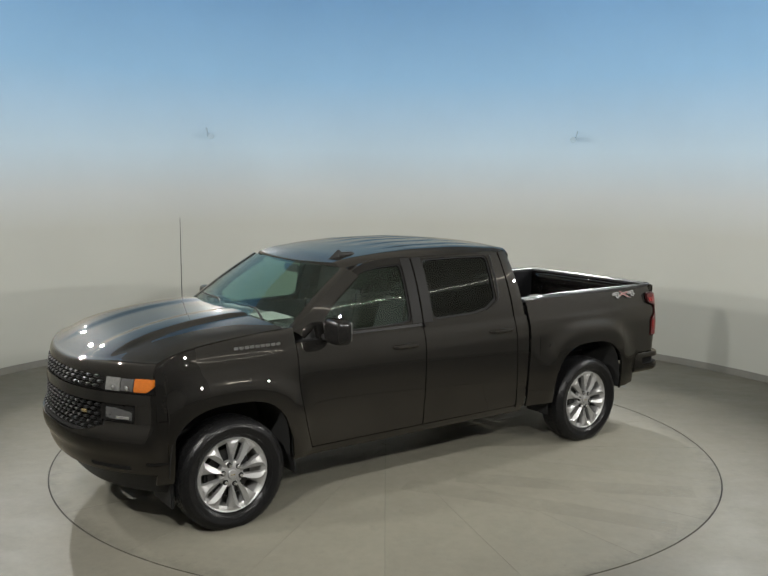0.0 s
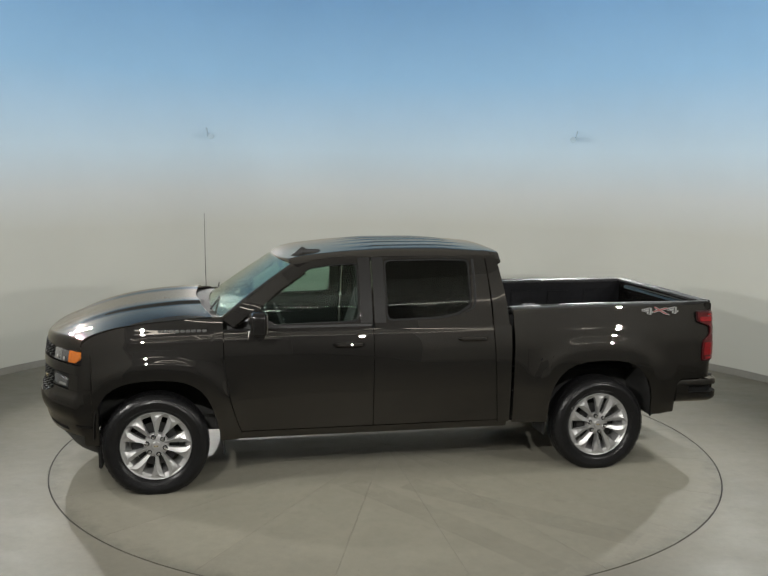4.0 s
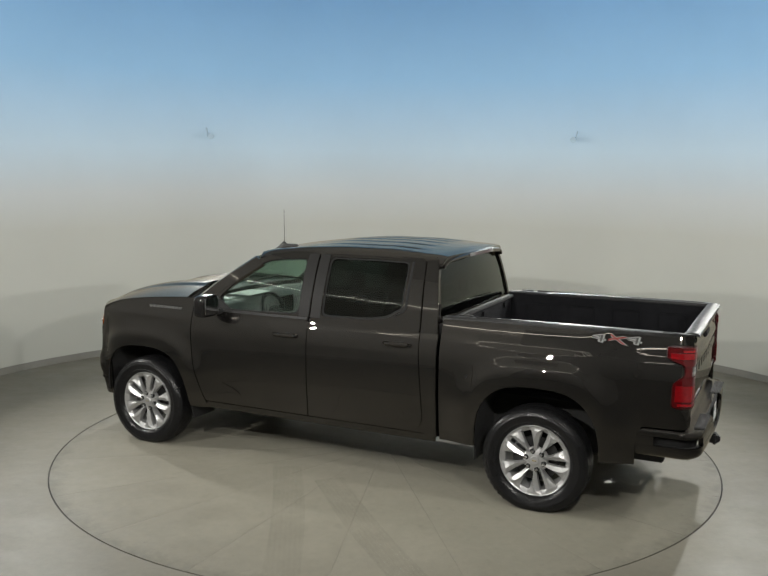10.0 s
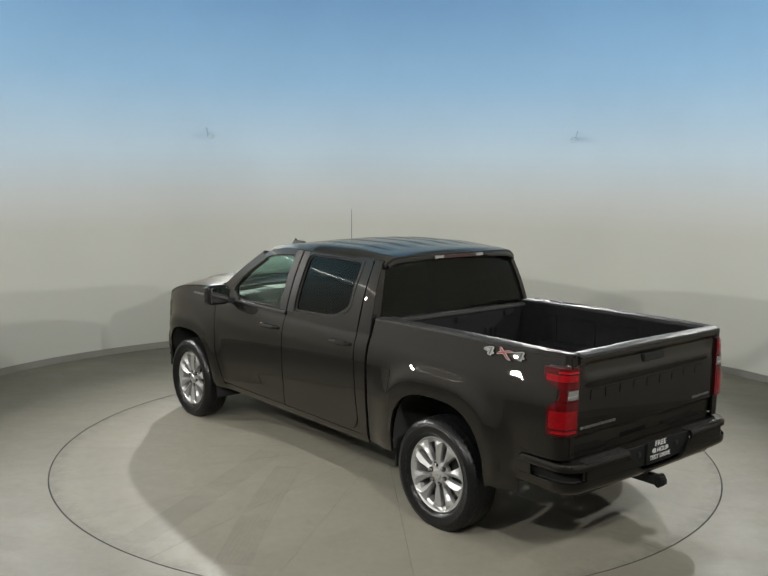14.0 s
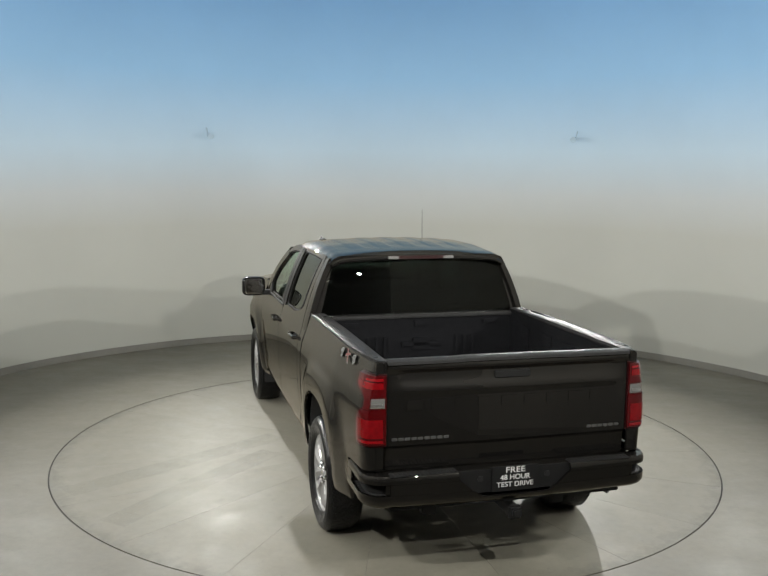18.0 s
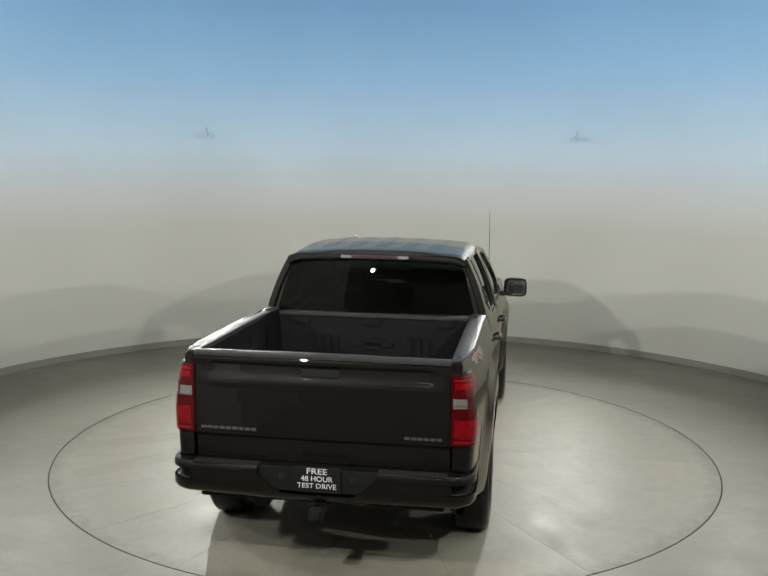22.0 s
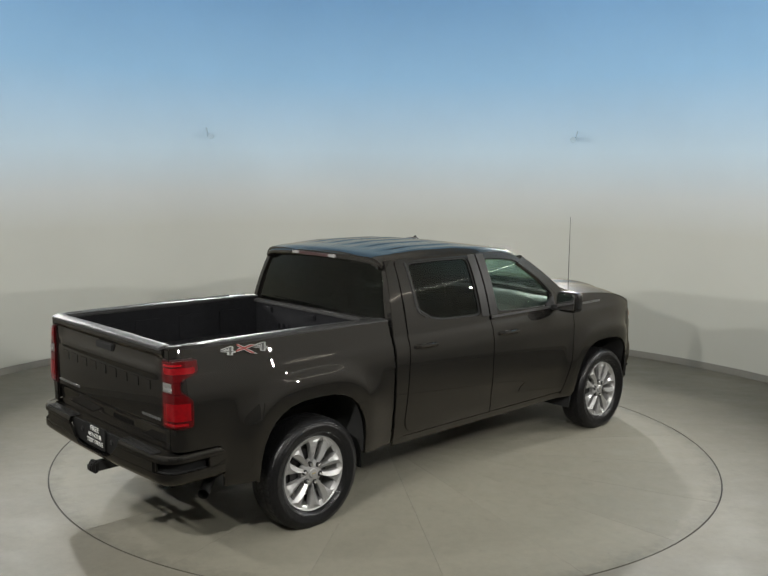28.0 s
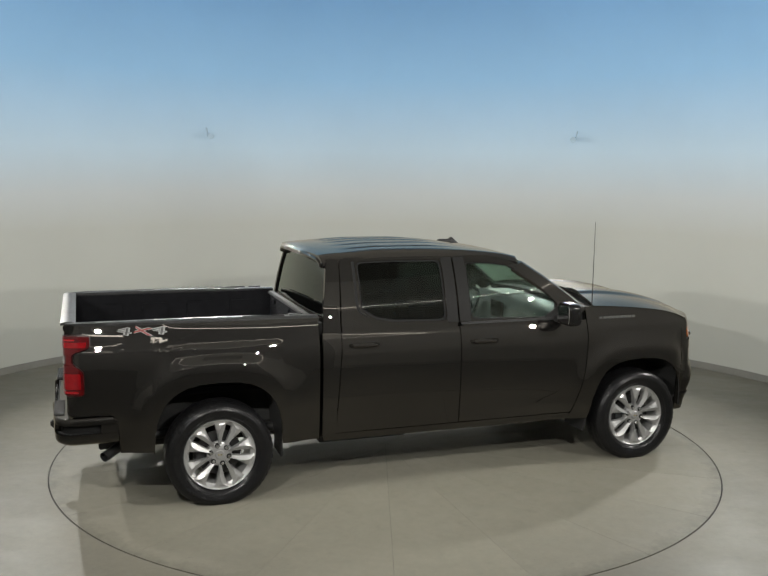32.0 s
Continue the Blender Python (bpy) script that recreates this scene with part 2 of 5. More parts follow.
# ---------------------------------------------------------------- mesh tools
def finish(bm, name, material, smooth=35.0):
    bmesh.ops.recalc_face_normals(bm, faces=bm.faces)
    limit = radians(smooth)
    for f in bm.faces:
        f.smooth = True
    for e in bm.edges:
        e.smooth = len(e.link_faces) == 2 and e.calc_face_angle(0.0) < limit
    me = bpy.data.meshes.new(name)
    bm.to_mesh(me)
    bm.free()
    me.materials.append(material)
    return me


def part(name, bm, material, parent=None, label="", smooth=35.0, m=None):
    """Links a bmesh, or a mesh, as one object, under a thing or a part if one is given."""
    me = bm if isinstance(bm, bpy.types.Mesh) else finish(bm, name, material, smooth)
    ob = new(name, me)
    if m is not None:
        ob.matrix_basis = m
    ob.parent = parent
    return tagged(ob, label)


def sheet(rows, off, bev=0.0, closed=False):
    """A slab from a grid of points, its back shifted by off (a vector, or one per point)."""
    bm = bmesh.new()
    nu, nv = len(rows), len(rows[0])
    shift = off if callable(off) else (lambda p: Vector(off))
    a = [[bm.verts.new(p) for p in r] for r in rows]
    b = [[bm.verts.new(Vector(p) + shift(Vector(p))) for p in r] for r in rows]
    top = nu if closed else nu - 1
    for i in range(top):
        k = (i + 1) % nu
        for j in range(nv - 1):
            bm.faces.new((a[i][j], a[k][j], a[k][j + 1], a[i][j + 1]))
            bm.faces.new((b[i][j], b[i][j + 1], b[k][j + 1], b[k][j]))
        for j in (0, nv - 1):
            bm.faces.new((a[i][j], b[i][j], b[k][j], a[k][j]))
    if not closed:
        for i in (0, nu - 1):
            for j in range(nv - 1):
                bm.faces.new((a[i][j], a[i][j + 1], b[i][j + 1], b[i][j]))
    if bev:
        bmesh.ops.recalc_face_normals(bm, faces=bm.faces)
        edges = [e for e in bm.edges if len(e.link_faces) == 2 and e.calc_face_angle(0) > 0.9]
        bmesh.ops.bevel(bm, geom=edges, offset=bev, segments=2, affect="EDGES", clamp_overlap=True)
    return bm


def box(x0, x1, y0, y1, z0, z1, bev=0.0, seg=2, bm=None):
    bm = bm or bmesh.new()
    y0, y1 = min(y0, y1), max(y0, y1)
    r = bmesh.ops.create_cube(bm, size=1.0)
    vs = r["verts"]
    for v in vs:
        v.co = Vector(((x0 + x1) / 2 + v.co.x * (x1 - x0), (y0 + y1) / 2 + v.co.y * (y1 - y0), (z0 + z1) / 2 + v.co.z * (z1 - z0)))
    if bev:
        es = list({e for v in vs for e in v.link_edges})
        bmesh.ops.bevel(bm, geom=es, offset=bev, segments=seg, affect="EDGES", clamp_overlap=True)
    return bm


def lathe(profile, n=48, axis="y", closed=False, bm=None):
    """Turns (radius, height) points about an axis."""
    bm = bm or bmesh.new()
    rings = []
    for k in range(n):
        a = 2 * math.pi * k / n
        c, s = math.cos(a), math.sin(a)
        ring = []
        for r, h in profile:
            p = (r * c, h, r * s) if axis == "y" else ((r * c, r * s, h) if axis == "z" else (h, r * c, r * s))
            ring.append(bm.verts.new(p))
        rings.append(ring)
    m = len(profile)
    for k in range(n):
        a, b = rings[k], rings[(k + 1) % n]
        for j in range(m if closed else m - 1):
            q = (j + 1) % m
            bm.faces.new((a[j], a[q], b[q], b[j]))
    if not closed:
        for j in (0, m - 1):
            if profile[j][0] > 1e-4:
                bm.faces.new([r[j] for r in rings])
    return bm


def tube(points, radius, n=10, bm=None, cap=True):
    """A round bar along a path; radius may change from point to point."""
    bm = bm or bmesh.new()
    pts = [Vector(p) for p in points]
    rad = radius if isinstance(radius, (list, tuple)) else [radius] * len(pts)
    rings = []
    for i, p in enumerate(pts):
        d = (pts[min(i + 1, len(pts) - 1)] - pts[max(i - 1, 0)]).normalized()
        side = d.cross(Vector((0, 0, 1)) if abs(d.z) < 0.95 else Vector((1, 0, 0))).normalized()
        up = side.cross(d)
        rings.append([bm.verts.new(p + rad[i] * (math.cos(2 * math.pi * k / n) * side + math.sin(2 * math.pi * k / n) * up)) for k in range(n)])
    for a, b in zip(rings, rings[1:]):
        for k in range(n):
            bm.faces.new((a[k], a[(k + 1) % n], b[(k + 1) % n], b[k]))
    if cap:
        bm.faces.new(rings[0])
        bm.faces.new(rings[-1])
    return bm


def pillow(cx, cy, cz, ax, ay, az, e=0.45, n=20, bm=None):
    """A box with fully rounded edges; e: 1 is an ellipsoid, near 0 a box."""
    bm = bm or bmesh.new()

    def p(v):
        return math.copysign(abs(v) ** e, v)

    rings = []
    for i in range(1, n):
        a = math.pi * (i / n - 0.5)
        rings.append([bm.verts.new((cx + ax * p(math.cos(a)) * p(math.cos(b)), cy + ay * p(math.cos(a)) * p(math.sin(b)), cz + az * p(math.sin(a)))) for b in (2 * math.pi * (k + 0.5) / (2 * n) for k in range(2 * n))])
    for r0, r1 in zip(rings, rings[1:]):
        for k in range(2 * n):
            q = (k + 1) % (2 * n)
            bm.faces.new((r0[k], r0[q], r1[q], r1[k]))
    bm.faces.new(rings[0][::-1])
    bm.faces.new(rings[-1])
    return bm


def lerp(a, b, t):
    return a + (b - a) * t


def curve(points):
    """A function that runs smoothly through a few (x, y) knots."""
    xs, ys = [p[0] for p in points], [p[1] for p in points]
    n = len(xs)
    d = [(ys[i + 1] - ys[i]) / (xs[i + 1] - xs[i]) for i in range(n - 1)]
    m = [d[0]] + [0.0 if d[i - 1] * d[i] <= 0 else 2 * d[i - 1] * d[i] / (d[i - 1] + d[i]) for i in range(1, n - 1)] + [d[-1]]

    def value(x):
        if x <= xs[0]:
            return ys[0]
        if x >= xs[-1]:
            return ys[-1]
        i = max(k for k in range(n - 1) if xs[k] <= x)
        h = xs[i + 1] - xs[i]
        t = (x - xs[i]) / h
        return (2 * t**3 - 3 * t * t + 1) * ys[i] + (t**3 - 2 * t * t + t) * h * m[i] + (3 * t * t - 2 * t**3) * ys[i + 1] + (t**3 - t * t) * h * m[i + 1]

    return value


def spread(a, b, n):
    return [lerp(a, b, i / (n - 1)) for i in range(n)]


def lettering(text, size, extrude, grow=0.0):
    """A flat word as a mesh, centred, in its own xy plane."""
    cu = bpy.data.curves.new("word", "FONT")
    cu.body, cu.size, cu.extrude, cu.offset = text, size, extrude, grow
    cu.align_x, cu.align_y = "CENTER", "CENTER"
    ob = bpy.data.objects.new("word", cu)
    scene.collection.objects.link(ob)
    me = bpy.data.meshes.new_from_object(ob.evaluated_get(bpy.context.evaluated_depsgraph_get()))
    bpy.data.objects.remove(ob)
    bpy.data.curves.remove(cu)
    return me


# ---------------------------------------------------------------- the booth
OPENING = radians(24)


def arc_wall(name, r0, r1, z0, z1, material, n=144, label=""):
    a0, a1 = -math.pi / 2 + OPENING, 1.5 * math.pi - OPENING
    rows = []
    for i in range(n + 1):
        a = lerp(a0, a1, i / n)
        rows.append([(r0 * math.cos(a), r0 * math.sin(a), z) for z in spread(z0, z1, 5)])
    bm = sheet(rows, lambda p: Vector((p.x, p.y, 0)).normalized() * (r1 - r0))
    return tagged(part(name, bm, material), label, "wall", kind="structure")


def build_booth():
    # floor with a round pit for the turntable
    bm = bmesh.new()
    n = 192
    ring_in = [bm.verts.new((2.986 * math.cos(2 * math.pi * k / n), 2.986 * math.sin(2 * math.pi * k / n), 0)) for k in range(n)]
    ring_low = [bm.verts.new((2.986 * math.cos(2 * math.pi * k / n), 2.986 * math.sin(2 * math.pi * k / n), -0.12)) for k in range(n)]
    ring_out = [bm.verts.new((12.5 * math.cos(2 * math.pi * k / n), 12.5 * math.sin(2 * math.pi * k / n), 0)) for k in range(n)]
    for k in range(n):
        q = (k + 1) % n
        bm.faces.new((ring_in[k], ring_out[k], ring_out[q], ring_in[q]))
        bm.faces.new((ring_in[k], ring_in[q], ring_low[q], ring_low[k]))
    bm.faces.new(ring_low[::-1])
    tagged(part("floor", bm, M_FLOOR), "sealed warm-grey concrete showroom floor round the turntable", "floor", kind="structure")
    arc_wall("wall_round", WALL_R, WALL_R + 0.18, 0.0, CEILING, M_WALL, label="curved booth wall, warm grey with a stand-in sky-blue fade")
    arc_wall("baseboard", WALL_R - 0.012, WALL_R - 0.002, 0.0, 0.088, M_BASE, label="low grey skirting along the curved wall")
    # corridor in which the camera stands
    half = (WALL_R + 0.05) * math.sin(OPENING)
    y1 = -(WALL_R - 0.01) * math.cos(OPENING)
    for name, x0, x1, y0, yy in (("wall_west", -half - 0.16, -half, -11.0, y1), ("wall_east", half, half + 0.16, -11.0, y1), ("wall_south", -half - 0.16, half + 0.16, -11.2, -11.0)):
        tagged(part(name, box(x0, x1, y0, yy, 0.0, CEILING), M_DARKWALL), "plain grey wall beside the open side of the booth", "wall", kind="structure")
    tagged(part("ceiling", box(-6.2, 6.2, -11.4, 6.2, CEILING, CEILING + 0.2), M_CEIL), "plain grey booth ceiling", "ceiling", kind="structure")
    # header over the opening, and the light strip round the near half
    rows = []
    for i in range(13):
        a = -math.pi / 2 + lerp(-OPENING, OPENING, i / 12)
        rows.append([(WALL_R * math.cos(a), WALL_R * math.sin(a), z) for z in (3.72, 4.4, CEILING)])
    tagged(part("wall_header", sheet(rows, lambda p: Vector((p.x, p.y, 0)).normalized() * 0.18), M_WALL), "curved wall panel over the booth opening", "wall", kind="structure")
    pts = [((WALL_R - 0.06) * math.cos(radians(a)), (WALL_R - 0.06) * math.sin(radians(a)), 3.56) for a in spread(154, 386, 59)]
    strip = tagged(part("light_strip", tube(pts, 0.0065, 8), M_STRIP), "thin white light strip round the booth wall", "lamp")
    for (x, y, z) in pts[2::6]:
        part("strip_clip", tube([(x, y, z), (x * 1.011, y * 1.011, z + 0.01)], 0.006, 6), M_CAN, strip)
    # two flat lights under the corridor ceiling, mirrored in the rear glass and the tailgate
    panel = None
    for x in (-0.95, 0.95):
        at = pose(x, -9.4, 5.18)
        if panel is None:
            panel = part("ceiling_light", box(-0.62, 0.62, -0.075, 0.075, 0.0, 0.06, 0.006), M_CAN, m=at)
            tagged(panel, "flat white ceiling light over the corridor", "lamp", "corridor lights")
            part("diffuser", box(-0.60, 0.60, -0.06, 0.06, -0.012, -0.002, 0.002), M_PANEL, panel, "lit white diffuser")
            part("hanger", tube([(-0.4, 0, 0.06), (-0.4, 0, 0.125)], 0.006, 6), M_CAN, panel)
            part("hanger", tube([(0.4, 0, 0.06), (0.4, 0, 0.125)], 0.006, 6), M_CAN, panel)
        else:
            copy_thing(panel, at)
    # floodlight housings on short arms from the wall
    first = None
    for lx, ly, lz, share in LAMPS:
        turn = look((lx, ly, lz), (lx * 0.1, ly * 0.1, 2.1)) @ Matrix.Translation((0, 0, 0.004))
        if first is None:
            can = part("floodlight", lathe([(0.0, 0.06), (0.02, 0.06), (0.035, 0.045), (0.042, 0.0), (0.040, 0.0), (0.0385, 0.005), (0.0, 0.005)], 24, "z"), M_CAN, m=turn)
            tagged(can, "round floodlight on an arm high on the booth wall", "lamp", "booth floodlights")
            part("lamp_arm", tube([(0, 0, 0.06), (0, 0.02, 0.13), (0, 0.09, 0.20)], 0.007), M_CAN, can)
            first = can
        else:
            copy_thing(first, turn)


def build_turntable():
    """A disc of twenty concrete wedges with hairline joints."""
    table = part("turntable", lathe([(0.0, -0.10), (2.974, -0.10), (2.974, -0.008), (0.0, -0.008)], 160, "z"), M_GROOVE, smooth=20)
    tagged(table, "round concrete turntable flush with the floor", "turntable")
    gap, n = 0.0008, 8
    bm = bmesh.new()
    half = math.pi / 20
    top, low = [], []
    for z, store in ((0.0, top), (-0.007, low)):
        store.append(bm.verts.new((gap / math.sin(half), 0, z)))
        for k in range(n + 1):
            a = lerp(-half, half, k / n)
            trim = gap / 2.97 * (1 - 2 * k / n)
            store.append(bm.verts.new((2.974 * math.cos(a + trim), 2.974 * math.sin(a + trim), z)))
    bm.faces.new(top)
    for k in range(len(top)):
        q = (k + 1) % len(top)
        bm.faces.new((top[k], low[k], low[q], top[q]))
    wedge = finish(bm, "sector", M_DISC)
    for k in range(20):
        part("sector", wedge, M_DISC, table, m=pose(0, 0, 0, 0, 0, 18 * k + 9))
    part("rim_seal", lathe([(2.9755, -0.06), (2.9850, -0.06), (2.9850, -0.004), (2.9755, -0.004)], 160, "z", closed=True), M_GROOVE, table, "thin black rubber joint")
    # dusty tyre tracks left by vehicles driven on
    for x0, y0, x1, y1, bow in ((0.49, 0.96, -0.60, 2.80, 0.03), (0.02, 1.06, -1.34, 2.43, -0.03)):
        run = math.hypot(x1 - x0, y1 - y0)
        bm = bmesh.new()
        edge = [[bm.verts.new((run * t, w + bow * math.sin(math.pi * t), 0.0)) for w in (-0.125, 0.125)] for t in spread(0, 1, 13)]
        for a, b in zip(edge, edge[1:]):
            bm.faces.new((a[0], b[0], b[1], a[1]))
        mark = part("tyre_track", bm, M_TRACK, table, "faint dusty tyre track", m=pose(x0, y0, 0.0016, 0, 0, math.degrees(math.atan2(y1 - y0, x1 - x0))))
        mark.visible_shadow = False
    return table


build_booth()
TABLE = build_turntable()

# ---------------------------------------------------------------- the truck
# its own space: x forward, y to its left, z up, origin on the floor midway between the axles
AXLE, HUB_Y, HUB_Z, TYRE_R = 1.8725, 0.985, 0.390, 0.417
TRUCK = new("pickup_truck")
tagged(TRUCK, "dark brown crew-cab pickup truck with silver alloy wheels", "truck")

profile_y = curve([(0.36, 0.93), (0.45, 0.962), (0.60, 0.990), (0.80, 1.000), (1.00, 1.006), (1.12, 1.004), (1.19, 0.988), (1.28, 0.962), (1.36, 0.936), (1.45, 0.905)])
arch_spec = {1: (AXLE, 0.470, 0.49, 0.44), -1: (-AXLE, 0.485, 0.53, 0.44)}


def arch_height(x, k):
    xc, a, h, z0 = arch_spec[k]
    q = min(1.0, abs(x - xc) / a)
    return z0 + h * (1 - q**2.8) ** (1 / 2.8)


def arch_xs(k, n=17):
    xc, a, h, z0 = arch_spec[k]
    out = []
    for i in range(n):
        f = math.pi * i / (n - 1)
        c = math.cos(f)
        out.append(xc + a * math.copysign(abs(c) ** (2 / 2.8), c))
    return out[::-1]


def side_y(x, z):
    """Half the width of the body at a place on its side."""
    y = profile_y(z)
    for k in (1, -1):
        xc, a, h, z0 = arch_spec[k]
        d = (abs((x - xc) / (a + 0.02)) ** 2.8 + (max(0.0, z - z0) / (h + 0.02)) ** 2.8) ** (1 / 2.8)
        y += 0.040 * math.exp(-((max(0.0, d - 1.14) / 0.16) ** 2)) * (1.0 if z < 1.16 else max(0.0, 1 - (z - 1.16) / 0.13) ** 1.5)
    if x > 1.95:
        y -= 0.072 * ((x - 1.95) / 0.5) ** 2.2
    if x < -2.25:
        y -= 0.052 * ((-2.25 - x) / 0.62) ** 1.2
    if x < -2.87:
        t = min(1.0, (-2.87 - x) / 0.09)
        y -= 0.055 * (1 - math.sqrt(1 - t * t))
    if x > 2.25:
        f = min(1.0, (x - 2.25) / 0.165) ** 1.6
        y = lerp(y, min(y, 0.9555), f)
    # pressed crease above the door handles and a hollow below it
    y += 0.006 * math.exp(-(((z - 1.215) / 0.03) ** 2)) - 0.008 * math.exp(-(((z - 0.62) / 0.09) ** 2))
    return y


def side_panel(name, xs, zb, zt, nz, s, material=None, parent=None, label="", skew=None, out=0.0, thick=0.022, bev=0.004):
    """A body panel between two heights along x; skew moves x with height."""
    rows = []
    for x in xs:
        lo, hi = zb(x), zt(x)
        row = []
        for j in range(nz):
            z = lerp(lo, hi, j / (nz - 1))
            xx = x + (skew(x, z) if skew else 0.0)
            row.append((xx, s * (side_y(xx, z) + out), z))
        rows.append(row)
    return part(name, sheet(rows, (0, -s * thick, 0), bev), material or M_PAINT, parent or TRUCK, label)


def glass_y(x, z):
    """Half the width of the cab above the belt."""
    y = 0.958 - 0.225 * (z - 1.30) - 0.2485 * (z - 1.30) ** 2 - 0.05 * max(0.0, z - 1.62) ** 1.5
    if x > 0.9:
        y -= 0.05 * (x - 0.9) ** 1.5
    if x < -0.9:
        y -= 0.5 * (-0.9 - x) ** 2
    return y


def resample(corners, n):
    """Points round a closed outline, n to an edge."""
    out = []
    for i, a in enumerate(corners):
        b = corners[(i + 1) % len(corners)]
        for k in range(n):
            out.append((lerp(a[0], b[0], k / n), lerp(a[1], b[1], k / n)))
    return out


def soften(loop, times):
    for _ in range(times):
        loop = [((loop[i - 1][0] + 2 * p[0] + loop[(i + 1) % len(loop)][0]) / 4, (loop[i - 1][1] + 2 * p[1] + loop[(i + 1) % len(loop)][1]) / 4) for i, p in enumerate(loop)]
    return loop


def ring_panel(name, outer, inner, s, out, thick, material, label="", soft=2, n=6, parent=None, surface=glass_y):
    a, b = soften(resample(outer, n), 1), soften(resample(inner, n), soft)
    rows = []
    for p, q in zip(a, b):
        row = []
        for k in range(4):
            x, z = lerp(p[0], q[0], k / 3), lerp(p[1], q[1], k / 3)
            row.append((x, s * (surface(x, z) + out), z))
        rows.append(row)
    return part(name, sheet(rows, (0, -s * thick, 0), 0.003, closed=True), material, parent or TRUCK, label)


def pane_panel(name, loop, s, out, material, label="", soft=2, n=6, parent=None):
    a = soften(resample(loop, n), soft)
    cx, cz = sum(p[0] for p in a) / len(a), sum(p[1] for p in a) / len(a)
    bm = bmesh.new()
    for dy in (0.0, -0.004):
        rings = []
        for k in range(5):
            t = k / 5
            rings.append([bm.verts.new((lerp(p[0], cx, t), s * (glass_y(lerp(p[0], cx, t), lerp(p[1], cz, t)) + out + dy), lerp(p[1], cz, t))) for p in a])
        mid = bm.verts.new((cx, s * (glass_y(cx, cz) + out + dy), cz))
        for r0, r1 in zip(rings, rings[1:]):
            for i in range(len(a)):
                k = (i + 1) % len(a)
                bm.faces.new((r0[i], r0[k], r1[k], r1[i]))
        for i in range(len(a)):
            bm.faces.new((rings[-1][i], rings[-1][(i + 1) % len(a)], mid))
    ob = part(name, bm, material, parent or TRUCK, label)
    ob.visible_shadow = False
    return ob


# lines of the body
hood_edge = curve([(1.33, 1.404), (1.7, 1.380), (2.1, 1.337), (2.3, 1.282), (2.45, 1.205), (2.52, 1.17)])
rail_line = curve([(-2.97, 1.425), (-2.0, 1.425), (-1.05, 1.408)])


def door_front_edge(z):
    return 1.335 if z > 1.15 else 1.335 - 0.145 * ((1.15 - z) / 0.7) ** 2


def screen_point(v, t):
    """A point on the windscreen: v across, t from its foot to its top."""
    bow = 0.13 - 0.04 * t
    return (lerp(1.475, 0.872, t) - bow * abs(v) ** 2.2 + 0.02 * math.sin(math.pi * max(0, t)), v * lerp(0.886, 0.742, t), lerp(1.405, 1.811, t) - 0.014 * v * v)


